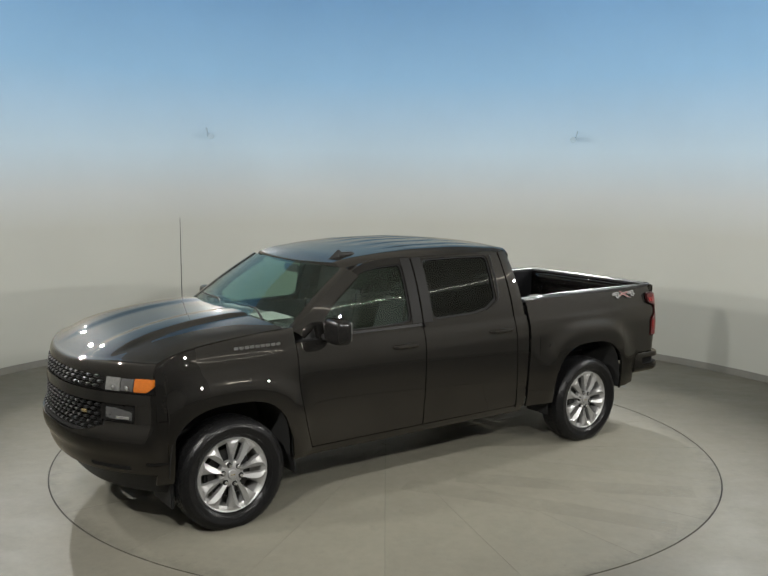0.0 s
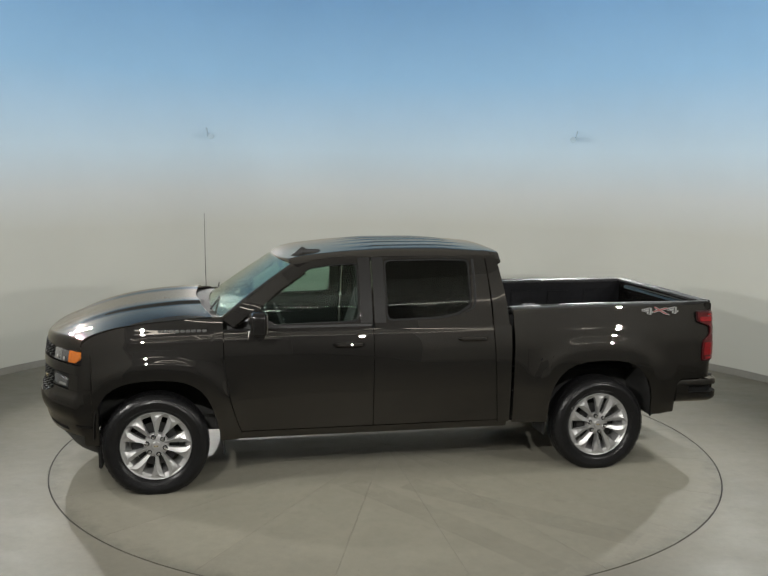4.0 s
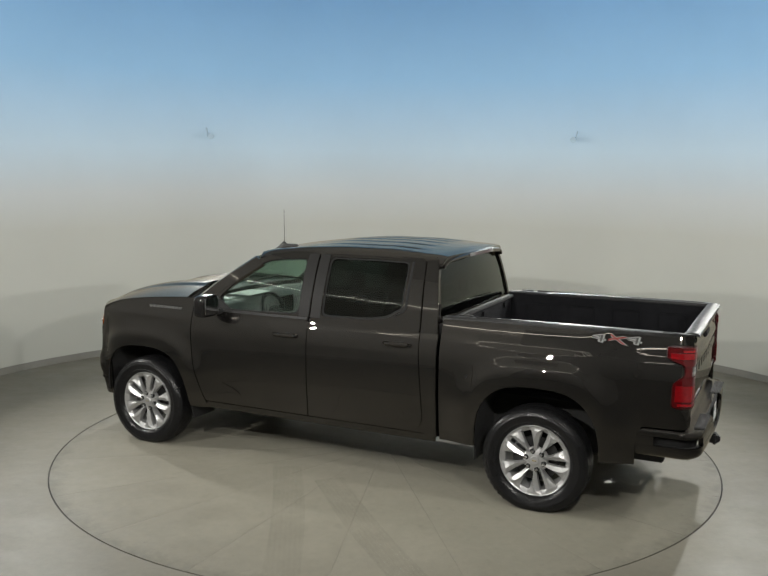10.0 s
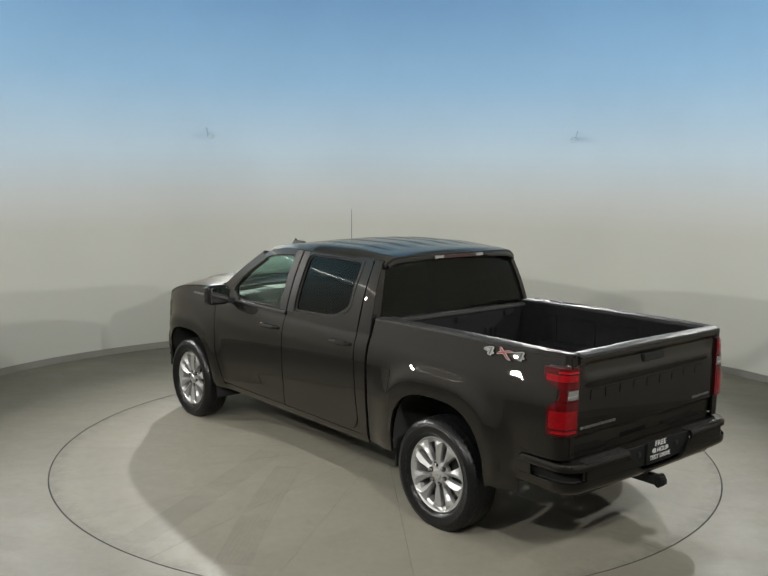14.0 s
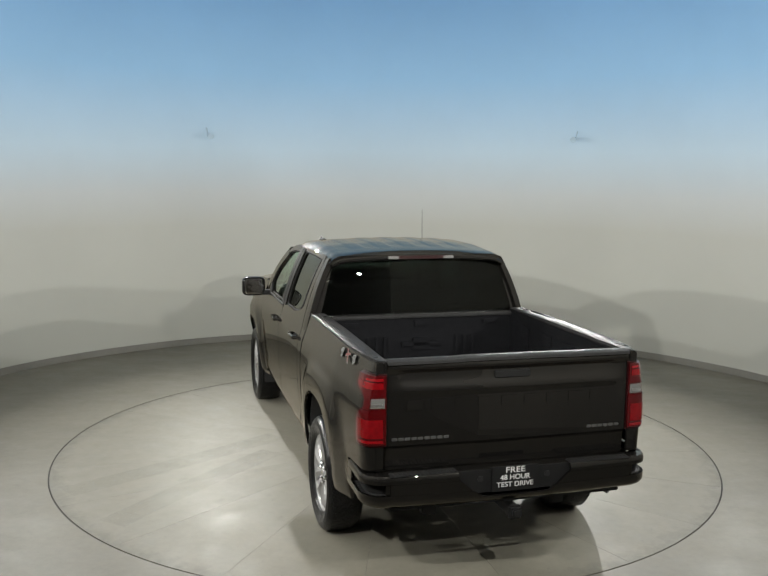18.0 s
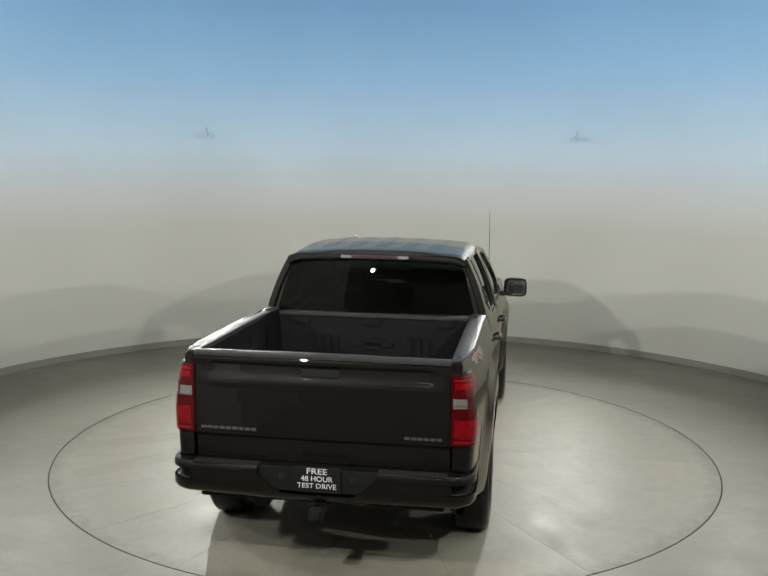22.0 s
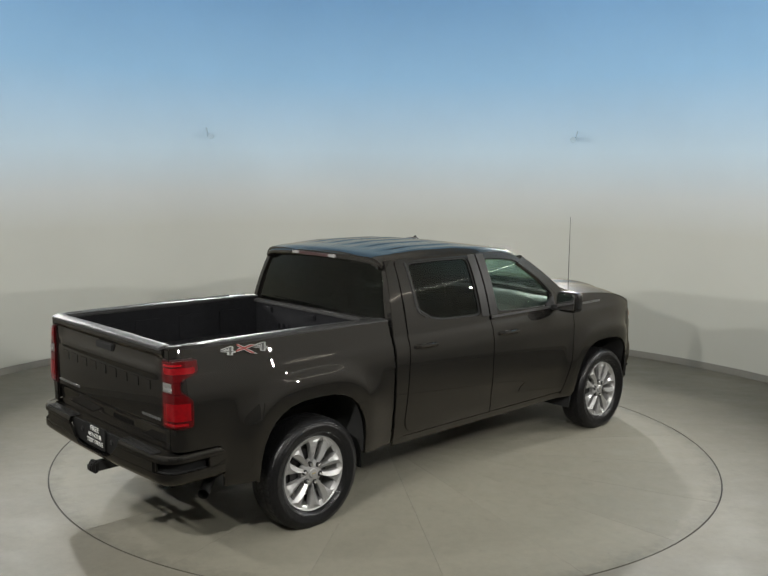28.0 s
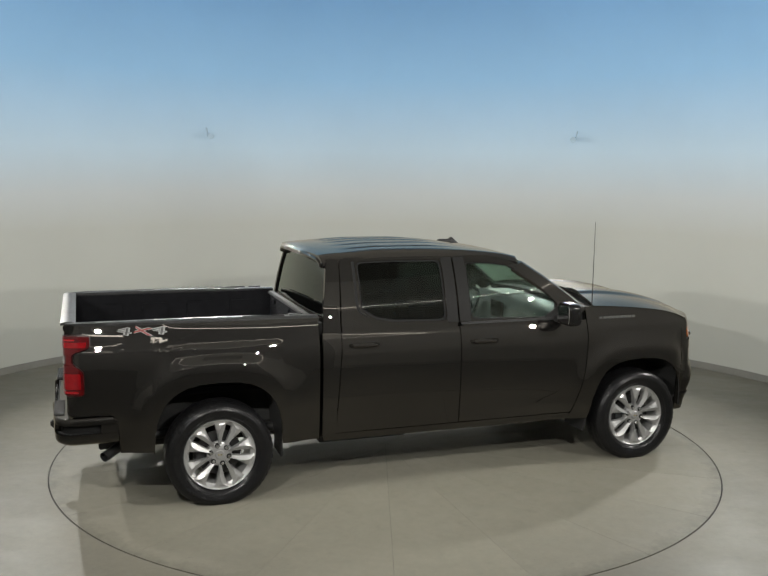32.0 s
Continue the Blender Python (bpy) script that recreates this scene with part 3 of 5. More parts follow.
def build_sides():
    for s in (1, -1):
        # front fender: behind, over and before the wheel arch
        xs = spread(1.345, 1.39, 3) + [x for x in arch_xs(1) if x > 1.40] + spread(2.352, 2.418, 5)

        def fender_low(x):
            return 0.45 if x <= 1.40 else (arch_height(x, 1) if x < 2.345 else 0.862)

        side_panel("front_fender", xs, fender_low, hood_edge, 22, s, skew=lambda x, z: (door_front_edge(z) + 0.005 - 1.345) * max(0.0, (1.42 - x) / 0.075) if x < 1.42 else 0.0)
        door = side_panel("front_door", spread(0.128, 1.335, 26), lambda x: 0.475, lambda x: 1.292, 22, s, skew=lambda x, z: (door_front_edge(z) - 1.335) * (x - 0.128) / 1.207)
        rear = side_panel("rear_door", [-0.90, -0.897, -0.89, -0.875, -0.855, -0.83, -0.80, -0.765] + spread(-0.72, 0.123, 18), lambda x: 0.475 + (0.14 - math.sqrt(max(0.0, 0.14**2 - max(0.0, -0.76 - x) ** 2))), lambda x: 1.292, 22, s, skew=lambda x, z: -0.045 * max(0.0, (1.2 - z) / 0.7) * (0.120 - x) / 1.02)
        side_panel("cab_corner", spread(-1.058, -0.905, 5), lambda x: 0.45, lambda x: 1.292, 20, s, skew=lambda x, z: -0.045 * max(0.0, (1.2 - z) / 0.7) * max(0.0, (x + 1.058) / 0.153))
        side_panel("door_sill", spread(-1.0, -0.70, 6), lambda x: 0.47, lambda x: 0.66, 4, s, out=-0.008)
        side_panel("rocker_panel", spread(-1.04, 1.372, 26), lambda x: 0.405, lambda x: 0.468, 4, s, out=-0.012)
        # bed side
        xs = sorted([-2.96, -2.955, -2.945, -2.93, -2.90, -2.87, -2.82, -2.74, -2.66, -2.645, -2.63, -2.615, -2.606, -2.60, -2.55, -2.45, -2.37] + arch_xs(-1) + [-1.37, -1.30, -1.20, -1.084])

        def bed_low(x):
            if x < -2.60:
                return 0.47 + 0.292 * math.sqrt(1 - (1 - min(1.0, (-2.60 - x) / 0.055)) ** 2)
            if x < -2.36:
                return 0.462
            return arch_height(x, -1) if x < -1.385 else 0.44

        side_panel("bed_side", xs, bed_low, rail_line, 24, s)
        part("corner_post", sheet([[(-2.964, s * y, z) for z in spread(0.765, 1.425, 6)] for y in spread(0.822, 0.872, 4)], (0.02, 0, 0), 0.003), M_PAINT, TRUCK)
        # wheel housings
        for k in (1, -1):
            xc, a, h, z0 = arch_spec[k]
            rows = [[(x, s * y, arch_height(x, k) + 0.012) for y in (0.985, 0.90, 0.75, 0.52)] for x in arch_xs(k, 21)]
            part("wheel_housing", sheet(rows, (0, 0, 0.01)), M_UNDER, TRUCK)
            part("housing_wall", box(xc - a, xc + a, s * 0.50, s * 0.52, 0.50, 0.98), M_UNDER, TRUCK)
        # doors: upper frames, glass, trim, handles
        fo = [(1.125, 1.276), (0.128, 1.276), (0.128, 1.862), (0.43, 1.855), (0.62, 1.825), (0.80, 1.745), (1.15, 1.455)]
        fi = [(1.02, 1.322), (0.235, 1.340), (0.235, 1.806), (0.44, 1.796), (0.61, 1.774), (0.785, 1.700), (1.062, 1.440)]
        ro = [(0.120, 1.276), (-0.50, 1.276), (-0.80, 1.276), (-0.897, 1.29), (-0.865, 1.862), (-0.40, 1.868), (0.120, 1.866)]
        ri = [(0.015, 1.340), (-0.45, 1.352), (-0.60, 1.378), (-0.722, 1.450), (-0.725, 1.828), (-0.40, 1.834), (0.015, 1.830)]
        ring_panel("door_frame", fo, fi, s, 0.0, 0.05, M_PAINT, parent=door, soft=1, n=10)
        ring_panel("door_frame", ro, ri, s, 0.0, 0.05, M_PAINT, parent=rear, soft=1, n=10)
        pane_panel("window_pane", fi, s, -0.022, M_CLEAR, "clear green-tinted side glass", 1, 10, parent=door)
        pane_panel("window_pane", ri, s, -0.022, M_PRIVACY, "dark privacy glass", 1, 10, parent=rear)

        def shrink(loop, d):
            cx, cz = sum(p[0] for p in loop) / len(loop), sum(p[1] for p in loop) / len(loop)
            return [(x + d * (1 if cx > x else -1), z + d * (1 if cz > z else -1)) for x, z in loop]

        ring_panel("window_seal", shrink(fi, -0.008), shrink(fi, 0.010), s, -0.010, 0.012, M_SEAL, parent=door, soft=1, n=10)
        ring_panel("window_seal", shrink(ri, -0.008), shrink(ri, 0.014), s, -0.010, 0.012, M_SEAL, parent=rear, soft=1, n=10)
        edge = curve([(1.40, -0.655), (1.44, -0.722), (1.50, -0.742), (1.84, -0.744)])
        part("quarter_moulding", sheet([[(edge(z) - w, s * (glass_y(edge(z) - w, z) + o), z) for w, o in ((0.0, 0.002), (0.006, 0.006), (0.016, 0.006), (0.022, 0.001))] for z in spread(1.40, 1.832, 14)], (0, -s * 0.008, 0)), M_SEAL, rear, "black moulding behind the rear glass")
        for owner, x0, x1 in ((door, 0.132, 0.232), (rear, 0.020, 0.116)):
            rows = [[(x, s * (glass_y(x, z) + 0.004), z) for z in spread(1.33, 1.85, 8)] for x in spread(x0, x1, 3)]
            part("pillar_trim", sheet(rows, (0, -s * 0.01, 0), 0.002), M_APPLIQUE, owner, "satin dark grey pillar trim")
        part("belt_moulding", sheet([[(x, s * (glass_y(x, z) + 0.007), z) for z in (1.306 + 0.03 * max(0, -x + 0.2) ** 2, 1.326 + 0.03 * max(0, -x + 0.2) ** 2)] for x in spread(0.14, 1.02, 14)], (0, -s * 0.012, 0), 0.002), M_BLACK, door)
        for owner, xc in ((door, 0.338), (rear, -0.715)):
            zc = 1.166 if owner is door else 1.187
            yy = side_y(xc, zc)
            part("handle_cup", lathe([(0.0, 0.0), (0.055, 0.0), (0.072, 0.004), (0.0, 0.004)], 20), M_BLACK, owner, m=Matrix.Translation((xc - 0.02, s * (yy - 0.001), zc - 0.01)) @ Matrix.Scale(0.42, 4, (0, 0, 1)))
            part("door_handle", tube([(xc - 0.12, s * (yy - 0.004), zc), (xc - 0.10, s * (yy + 0.030), zc + 0.002), (xc, s * (yy + 0.038), zc + 0.003), (xc + 0.09, s * (yy + 0.030), zc + 0.002), (xc + 0.12, s * (yy - 0.004), zc)], [0.012, 0.017, 0.018, 0.018, 0.012], 10), M_PAINT, owner, "body-coloured pull handle")
        # cab corner above the belt
        rows = []
        for z in spread(1.276, 1.856, 14):
            xr = curve([(1.27, -1.048), (1.45, -1.034), (1.70, -0.996), (1.90, -0.962)])(z)
            xf = curve([(1.27, -0.903), (1.36, -0.903), (1.86, -0.873), (1.90, -0.873)])(z)
            rows.append([(x, s * (glass_y(x, z)), z) for x in spread(xr, xf, 6)])
        part("rear_pillar", sheet(rows, (0.0, -s * 0.05, 0), 0.004), M_PAINT, TRUCK)
        # windscreen pillar, from the edge of the glass to the door frame
        rows = []
        for t in spread(-0.03, 1.0, 14):
            ex, ey, ez = screen_point(1.0, t)
            gx, gz = ex - 0.055, ez - 0.022
            gy = glass_y(gx, gz) + 0.003
            rows.append([(ex + 0.004, s * (ey - 0.012), ez + 0.006), (ex - 0.002, s * lerp(ey, gy, 0.45), ez + 0.008), (ex - 0.02, s * lerp(ey, gy, 0.88), ez - 0.002), (gx, s * gy, gz), (gx - 0.05, s * (glass_y(gx - 0.05, gz - 0.035) + 0.002), gz - 0.035)])
        part("windscreen_pillar", sheet(rows, (-0.02, -s * 0.02, -0.015), 0.003), M_PAINT, TRUCK)
        # mirror
        mir = part("wing_mirror", pillow(1.070, s * 1.120, 1.378, 0.066, 0.118, 0.097, 0.46), M_GLOSSBLACK, TRUCK, "gloss black wing mirror", smooth=60)
        part("mirror_glass", pillow(1.0065, s * 1.122, 1.380, 0.004, 0.094, 0.076, 0.30, 10), M_MIRROR, mir)
        part("mirror_arm", pillow(1.06, s * 0.985, 1.312, 0.050, 0.060, 0.026, 0.6, 10), M_BLACK, mir, smooth=60)
        part("mirror_sail", sheet([[(x, s * (glass_y(x, z) + 0.004), z) for z in spread(1.306, lerp(1.345, 1.425, (x - 0.94) / 0.14), 4)] for x in spread(0.94, 1.08, 4)], (0, -s * 0.02, 0), 0.003), M_BLACK, mir)
        # rear lamp at the corner of the bed

        def lamp_sheet(z0, z1, front, y_in, out, nz=8):
            rows = []
            for k in range(16):
                row = []
                for z in spread(z0, z1, nz):
                    lean = s * (side_y(-2.7, z) - side_y(-2.7, 1.15)) * 0.6
                    if k < 5:
                        row.append((-2.966 - out, s * lerp(y_in, 0.868, k / 4) + (lean if k == 4 else lean * k / 4), z))
                    else:
                        x = lerp(-2.9585, front(z), ((k - 5) / 10) ** 1.4)
                        row.append((x - out * max(0.0, 1 - (x + 2.96) / 0.06), s * (side_y(x, 1.15) + out) + lean, z))
                rows.append(row)
            return sheet(rows, lambda p: Vector((0.016, 0, 0)) if p.x < -2.93 else Vector((0, -s * 0.016, 0)), 0.002)

        edge = curve([(0.912, -2.868), (0.924, -2.842), (0.945, -2.832), (1.085, -2.834), (1.118, -2.858), (1.150, -2.898), (1.170, -2.908), (1.212, -2.908), (1.232, -2.896), (1.262, -2.815), (1.285, -2.785), (1.345, -2.785), (1.358, -2.795), (1.366, -2.825)])
        lamp = part("tail_lamp", lamp_sheet(0.913, 1.364, lambda z: edge(z) - 0.004, 0.806, 0.006, 40), M_REDDEEP, TRUCK, "red tail lamp with a clear middle lens")
        part("upper_lens", lamp_sheet(1.222, 1.352, lambda z: edge(z) - 0.012, 0.814, 0.014, 14), M_RED, lamp)
        part("lower_lens", lamp_sheet(0.926, 1.146, lambda z: edge(z) - 0.012, 0.814, 0.014, 18), M_RED, lamp)
        part("lens_core", lamp_sheet(0.970, 1.085, lambda z: edge(z) - 0.030, 0.832, 0.0165, 6), M_REDCORE, lamp)
        part("lens_core", lamp_sheet(1.272, 1.312, lambda z: edge(z) - 0.034, 0.832, 0.0165, 6), M_REDCORE, lamp)
        part("middle_lens", lamp_sheet(1.147, 1.221, lambda z: edge(z) - 0.012, 0.814, 0.0105, 6), M_RED, lamp)
        part("reversing_lens", lamp_sheet(1.156, 1.216, lambda z: -2.9575, 0.822, 0.0145, 4), M_CLEARLENS, lamp, "clear reversing lens")
        part("bulb_reflector", lamp_sheet(1.168, 1.184, lambda z: -2.958, 0.836, 0.0165, 4), M_REFLECTOR, lamp)
        part("bright_cell", lamp_sheet(0.938, 0.956, lambda z: -2.880, 0.830, 0.0172, 4), M_REDGLOW, lamp)
        part("bright_cell", lamp_sheet(1.322, 1.336, lambda z: -2.900, 0.830, 0.0172, 4), M_REDGLOW, lamp)


def rear_x(v, z):
    """The back of the cab: upright at its foot, leaning forward towards the roof."""
    t = max(0.0, (z - 1.405) / 0.445)
    return -1.062 + 0.052 * t + 0.026 * t * t + 0.035 * v * v


def build_top():
    # hood with a raised middle and two creases
    edge_z = curve([(1.33, 1.412), (1.7, 1.388), (2.1, 1.345), (2.3, 1.298), (2.45, 1.235), (2.60, 1.20), (2.80, 1.185)])
    mid_z = curve([(1.33, 1.462), (1.62, 1.470), (1.75, 1.464), (1.97, 1.443), (2.19, 1.406), (2.41, 1.348), (2.59, 1.283), (2.72, 1.232), (2.79, 1.205)])
    rows = []
    for i in range(46):
        u = i / 45
        row = []
        for j in range(97):
            v = -1 + 2 * j / 96
            y = v * 0.926
            x_end = nose(y, 1.185).x + 0.004
            run, roll = min(1.0, u / 0.82), max(0.0, (u - 0.82) / 0.18) * math.pi / 2
            x = lerp(1.555 - 0.135 * abs(v) ** 2.2, x_end - 0.045, run)
            k = 1 - abs(v) ** 3.2
            z = lerp(edge_z(x), mid_z(x), k)
            z += (0.020 / (1 + math.exp((abs(v) - 0.56 - 0.06 * u) * 70)) - 0.016 / (1 + math.exp((abs(v) - 0.30) * 45))) * min(1, (1 - run) / 0.22)
            # the front edge rolls over down to the lamps and the grille
            z = lerp(z, 1.172, 1 - math.cos(roll))
            row.append((x + 0.045 * math.sin(roll), y, z))
        rows.append(row)
    part("hood", sheet(rows, (0, 0, -0.03), 0.004), M_PAINT, TRUCK, "dark brown sculpted hood")
    # cowl below the windscreen
    rows = [[(lerp(1.36, 1.62, t) - 0.05 * v * v, v * 0.90, lerp(1.383, 1.392, t) + (1 - v * v) * lerp(0.03, 0.062, t)) for t in (0, 0.33, 0.66, 1)] for v in spread(-1, 1, 21)]
    part("cowl", sheet(rows, (0, 0, -0.03)), M_SEAL, TRUCK)
    for y0, y1 in ((0.62, 0.02), (-0.08, -0.66)):
        part("wiper", tube([(1.43, y0, 1.425), (1.36, lerp(y0, y1, 0.4), 1.475), (1.345, y1, 1.478)], [0.011, 0.008, 0.005], 6), M_SEAL, TRUCK)
    # roof with pressed ribs, falling to the windscreen and to a rear lip
    crown = curve([(-1.055, 1.884), (-1.03, 1.902), (-0.984, 1.913), (-0.84, 1.926), (-0.68, 1.934), (-0.45, 1.946), (-0.073, 1.945), (0.268, 1.925), (0.534, 1.894), (0.66, 1.876), (0.735, 1.860), (0.80, 1.842), (0.875, 1.817)])
    rows = []
    for i in range(37):
        u = i / 36
        row = []
        for j in range(169):
            v = -1 + 2 * j / 168
            x = lerp(-1.055 + 0.05 * v * v, 0.875 - 0.10 * v * v, u)
            y = v * (0.755 - 0.055 * max(0.0, (u - 0.6) / 0.4) ** 1.5)
            z = crown(x) - 0.036 * v * v * (1 - 0.6 * max(0.0, (u - 0.6) / 0.4)) - 0.048 * max(0.0, (abs(v) - 0.86) / 0.14) ** 2
            flute = 0.5 + 0.5 * math.tanh(3.2 * math.cos(v * math.pi * 6.5))
            rib = 0.0062 * flute * (1 if abs(v) < 0.846 else 0) * max(0.0, min(1, (u - 0.13) / 0.06)) * max(0.0, min(1, (0.74 - u) / 0.16))
            seam = -0.003 * math.exp(-(((x + 0.815) / 0.010) ** 2))
            row.append((x, y, z + rib + seam))
        rows.append(row)
    part("roof", sheet(rows, (0, 0, -0.03), 0.004), M_PAINT, TRUCK, "dark brown ribbed roof")
    # rear lip with the high brake lamp
    rows = [[(x + 0.05 * v * v, v * 0.735, z - 0.036 * v * v - 0.03 * max(0.0, (abs(v) - 0.86) / 0.14) ** 2) for x, z in ((-1.045, 1.895), (-1.060, 1.888), (-1.070, 1.876), (-1.071, 1.862), (-1.062, 1.851), (-1.03, 1.846), (-0.99, 1.848))] for v in spread(-1, 1, 41)]
    part("roof_lip", sheet(rows, (0.012, 0, 0.0)), M_PAINT, TRUCK, "rounded lip at the back of the roof")
    brake = part("brake_lamp", box(-1.077, -1.04, -0.275, 0.275, 1.853, 1.879, 0.004), M_REDDEEP, TRUCK, "narrow red high brake lamp")
    for y in (0.235, -0.235):
        part("cargo_lens", box(-1.080, -1.04, y - 0.045, y + 0.045, 1.855, 1.877, 0.003), M_DECALGREY, brake)
    # windscreen and rear glass
    rows = [[screen_point(v, t) for t in spread(0, 1, 12)] for v in spread(-1, 1, 21)]
    ob = part("windscreen", sheet(rows, (-0.003, 0, -0.004)), M_CLEAR, TRUCK, "clear curved windscreen")
    ob.visible_shadow = False
    rows = [[(rear_x(v, lerp(1.405, 1.850, t)), v * lerp(0.825, 0.705, t), lerp(1.405, 1.850, t)) for t in spread(0, 1, 8)] for v in spread(-1, 1, 17)]
    ob = part("rear_window", sheet(rows, (0.004, 0, 0)), M_PRIVACY, TRUCK, "dark privacy rear glass")
    ob.visible_shadow = False
    # sheet metal round the rear glass
    back = rear_x
    part("cab_back", sheet([[(back(v, z) + 0.002, v * 0.90, z) for z in (0.50, 0.9, 1.2, 1.395)] for v in spread(-1, 1, 15)], (0.03, 0, 0), 0.004), M_PAINT, TRUCK)
    part("cab_back_top", sheet([[(back(v, z) - 0.004, v * lerp(0.72, 0.70, (z - 1.85) / 0.06), z) for z in (1.845, 1.858, 1.874)] for v in spread(-1, 1, 15)], (0.03, 0, 0), 0.004), M_PAINT, TRUCK)
    for s in (1, -1):
        part("cab_back_edge", sheet([[(back(1, z) + 0.012 * k, s * lerp(lerp(0.825, 0.705, (z - 1.405) / 0.445) + 0.002, glass_y(-1.0, z) - 0.004, k / 2), z) for k in range(3)] for z in spread(1.395, 1.852, 10)], (0.03, 0, 0), 0.003), M_PAINT, TRUCK)
    # aerials
    rows = []
    for t in spread(0, 1, 11):
        x = lerp(0.785, 0.585, t)
        tall = 0.070 * (max(0.0, t / 0.62) ** 1.25 if t < 0.62 else max(0.05, 1 - ((t - 0.62) / 0.38) ** 1.1))
        wide = 0.026 * math.sqrt(max(0.10, math.sin(math.pi * (0.06 + 0.86 * t))))
        rows.append([(x, 0.49 + wide * a, lerp(1.832, 1.868, t) + max(0.004, tall) * b) for a, b in ((1.0, 0.0), (0.7, 0.40), (0.25, 0.85), (0.0, 1.0), (-0.25, 0.85), (-0.7, 0.40), (-1.0, 0.0))])
    fin = part("roof_fin", sheet(rows, (0, 0, -0.03)), M_BLACK, TRUCK, "small black roof fin aerial", smooth=60)
    part("fin_foot", pillow(0.590, 0.49, 1.880, 0.085, 0.028, 0.020, 0.6, 12), M_BLACK, fin, smooth=60)
    mast = part("mast_aerial", tube([(1.470, -0.825, 1.36), (1.475, -0.82, 1.75), (1.478, -0.817, 2.137)], [0.004, 0.0032, 0.002], 6), M_BLACK, TRUCK, "thin black mast aerial on the fender")
    part("aerial_base", lathe([(0.0, 1.36), (0.016, 1.36), (0.012, 1.40), (0.006, 1.425), (0.0, 1.425)], 12, "z"), M_BLACK, mast, m=Matrix.Translation((1.470, -0.825, 0.0)))


def build_bed():
    # rail caps
    for s in (1, -1):
        rows = [[(x, s * min(y, side_y(x, 1.42) + 0.007 + 0.4 * dz), rail_line(x) + dz) for y, dz in ((0.80, -0.02), (0.80, 0.010), (0.815, 0.016), (0.895, 0.016), (0.915, 0.008), (0.918, -0.006))] for x in [-2.957, -2.945] + spread(-2.92, -1.075, 16)]
        cap = part("rail_cap", sheet(rows, (0, -s * 0.004, -0.012)), M_RAILCAP, TRUCK, "grey moulded bed rail cap")
        # long groove drawn as a raised black strip for its shade
        part("groove_strip", box(-2.70, -1.34, s * 0.868, s * 0.880, 1.418, 1.4425, 0.003) if s > 0 else box(-2.70, -1.34, -0.880, -0.868, 1.418, 1.4425, 0.003), M_BLACK, cap)
        for x in (-2.80, -1.25):
            part("stake_pocket", box(x - 0.06, x + 0.06, s * 0.83, s * 0.865, 1.436, 1.4445, 0.004), M_BLACK, cap)
        wall = part("bed_wall", box(-2.90, -1.08, s * 0.79, s * 0.82, 0.90, 1.415, 0.006), M_LINER, TRUCK)
        for x in spread(-2.60, -1.38, 4):
            part("wall_rib", box(x - 0.12, x + 0.12, s * 0.783, s * 0.795, 0.95, 1.33, 0.006), M_LINER, wall)
        part("corner_cap", box(-2.960, -2.90, s * 0.814, s * 0.868, 1.36, 1.431, 0.006), M_PAINT, TRUCK)
        # dark filler added so that no light shows between cab and bed
        part("gap_filler", box(-1.10, -1.03, s * 0.60, s * 0.90, 0.44, 1.36), M_SEAL, TRUCK)
        part("wheel_box", box(-2.36, -1.40, s * 0.56, s * 0.80, 0.88, 1.12, 0.05, 3), M_LINER, TRUCK)
    floor_ = part("bed_floor", box(-2.90, -1.08, -0.80, 0.80, 0.84, 0.885), M_LINER, TRUCK, "black textured bed floor")
    for y in spread(-0.5, 0.5, 9):
        part("floor_rib", box(-2.88, -1.10, y - 0.03, y + 0.03, 0.880, 0.897, 0.006), M_LINER, floor_)
    head = part("bed_head", box(-1.105, -1.075, -0.82, 0.82, 0.86, 1.375, 0.008), M_LINER, TRUCK, "black bed front wall with pressed ribs")
    for y in (-0.45, -0.38, -0.31, 0.31, 0.38, 0.45):
        part("head_rib", box(-1.125, -1.10, y - 0.022, y + 0.022, 0.95, 1.22, 0.009), M_LINER, head)
    # raised cross-shaped pressing in the middle of the front wall
    part("pressing", box(-1.122, -1.10, -0.17, 0.17, 1.13, 1.175, 0.006), M_LINER, head)
    part("pressing", box(-1.122, -1.10, -0.075, 0.075, 1.10, 1.205, 0.006), M_LINER, head)
    for y in (-0.60, 0.0, 0.60):
        part("head_pad", box(-1.125, -1.10, y - 0.07, y + 0.07, 1.30, 1.355, 0.010), M_LINER, head)
    part("head_cap", box(-1.13, -1.072, -0.86, 0.86, 1.372, 1.400, 0.008), M_RAILCAP, TRUCK)
    # tailgate: outer skin with a tilted shelf above the pressed bars, a hollow for the handle and a spoiler lip
    gate_mid = curve([(0.765, -2.945), (0.895, -2.957), (0.910, -2.972), (1.21, -2.976), (1.250, -2.985), (1.262, -2.984), (1.315, -2.963), (1.360, -2.957), (1.388, -2.986), (1.40, -2.988), (1.432, -2.972)])
    gate_edge = curve([(0.765, -2.945), (0.895, -2.957), (0.910, -2.972), (1.21, -2.974), (1.36, -2.972), (1.388, -2.986), (1.40, -2.988), (1.432, -2.972)])
    rows = []
    for i in range(61):
        v = -1 + 2 * i / 60
        row = []
        for j in range(56):
            z = lerp(0.752, 1.432, j / 55)
            fade = 1 / (1 + math.exp((abs(v) - 0.90) * 60))
            x = lerp(gate_edge(z), gate_mid(z), fade)
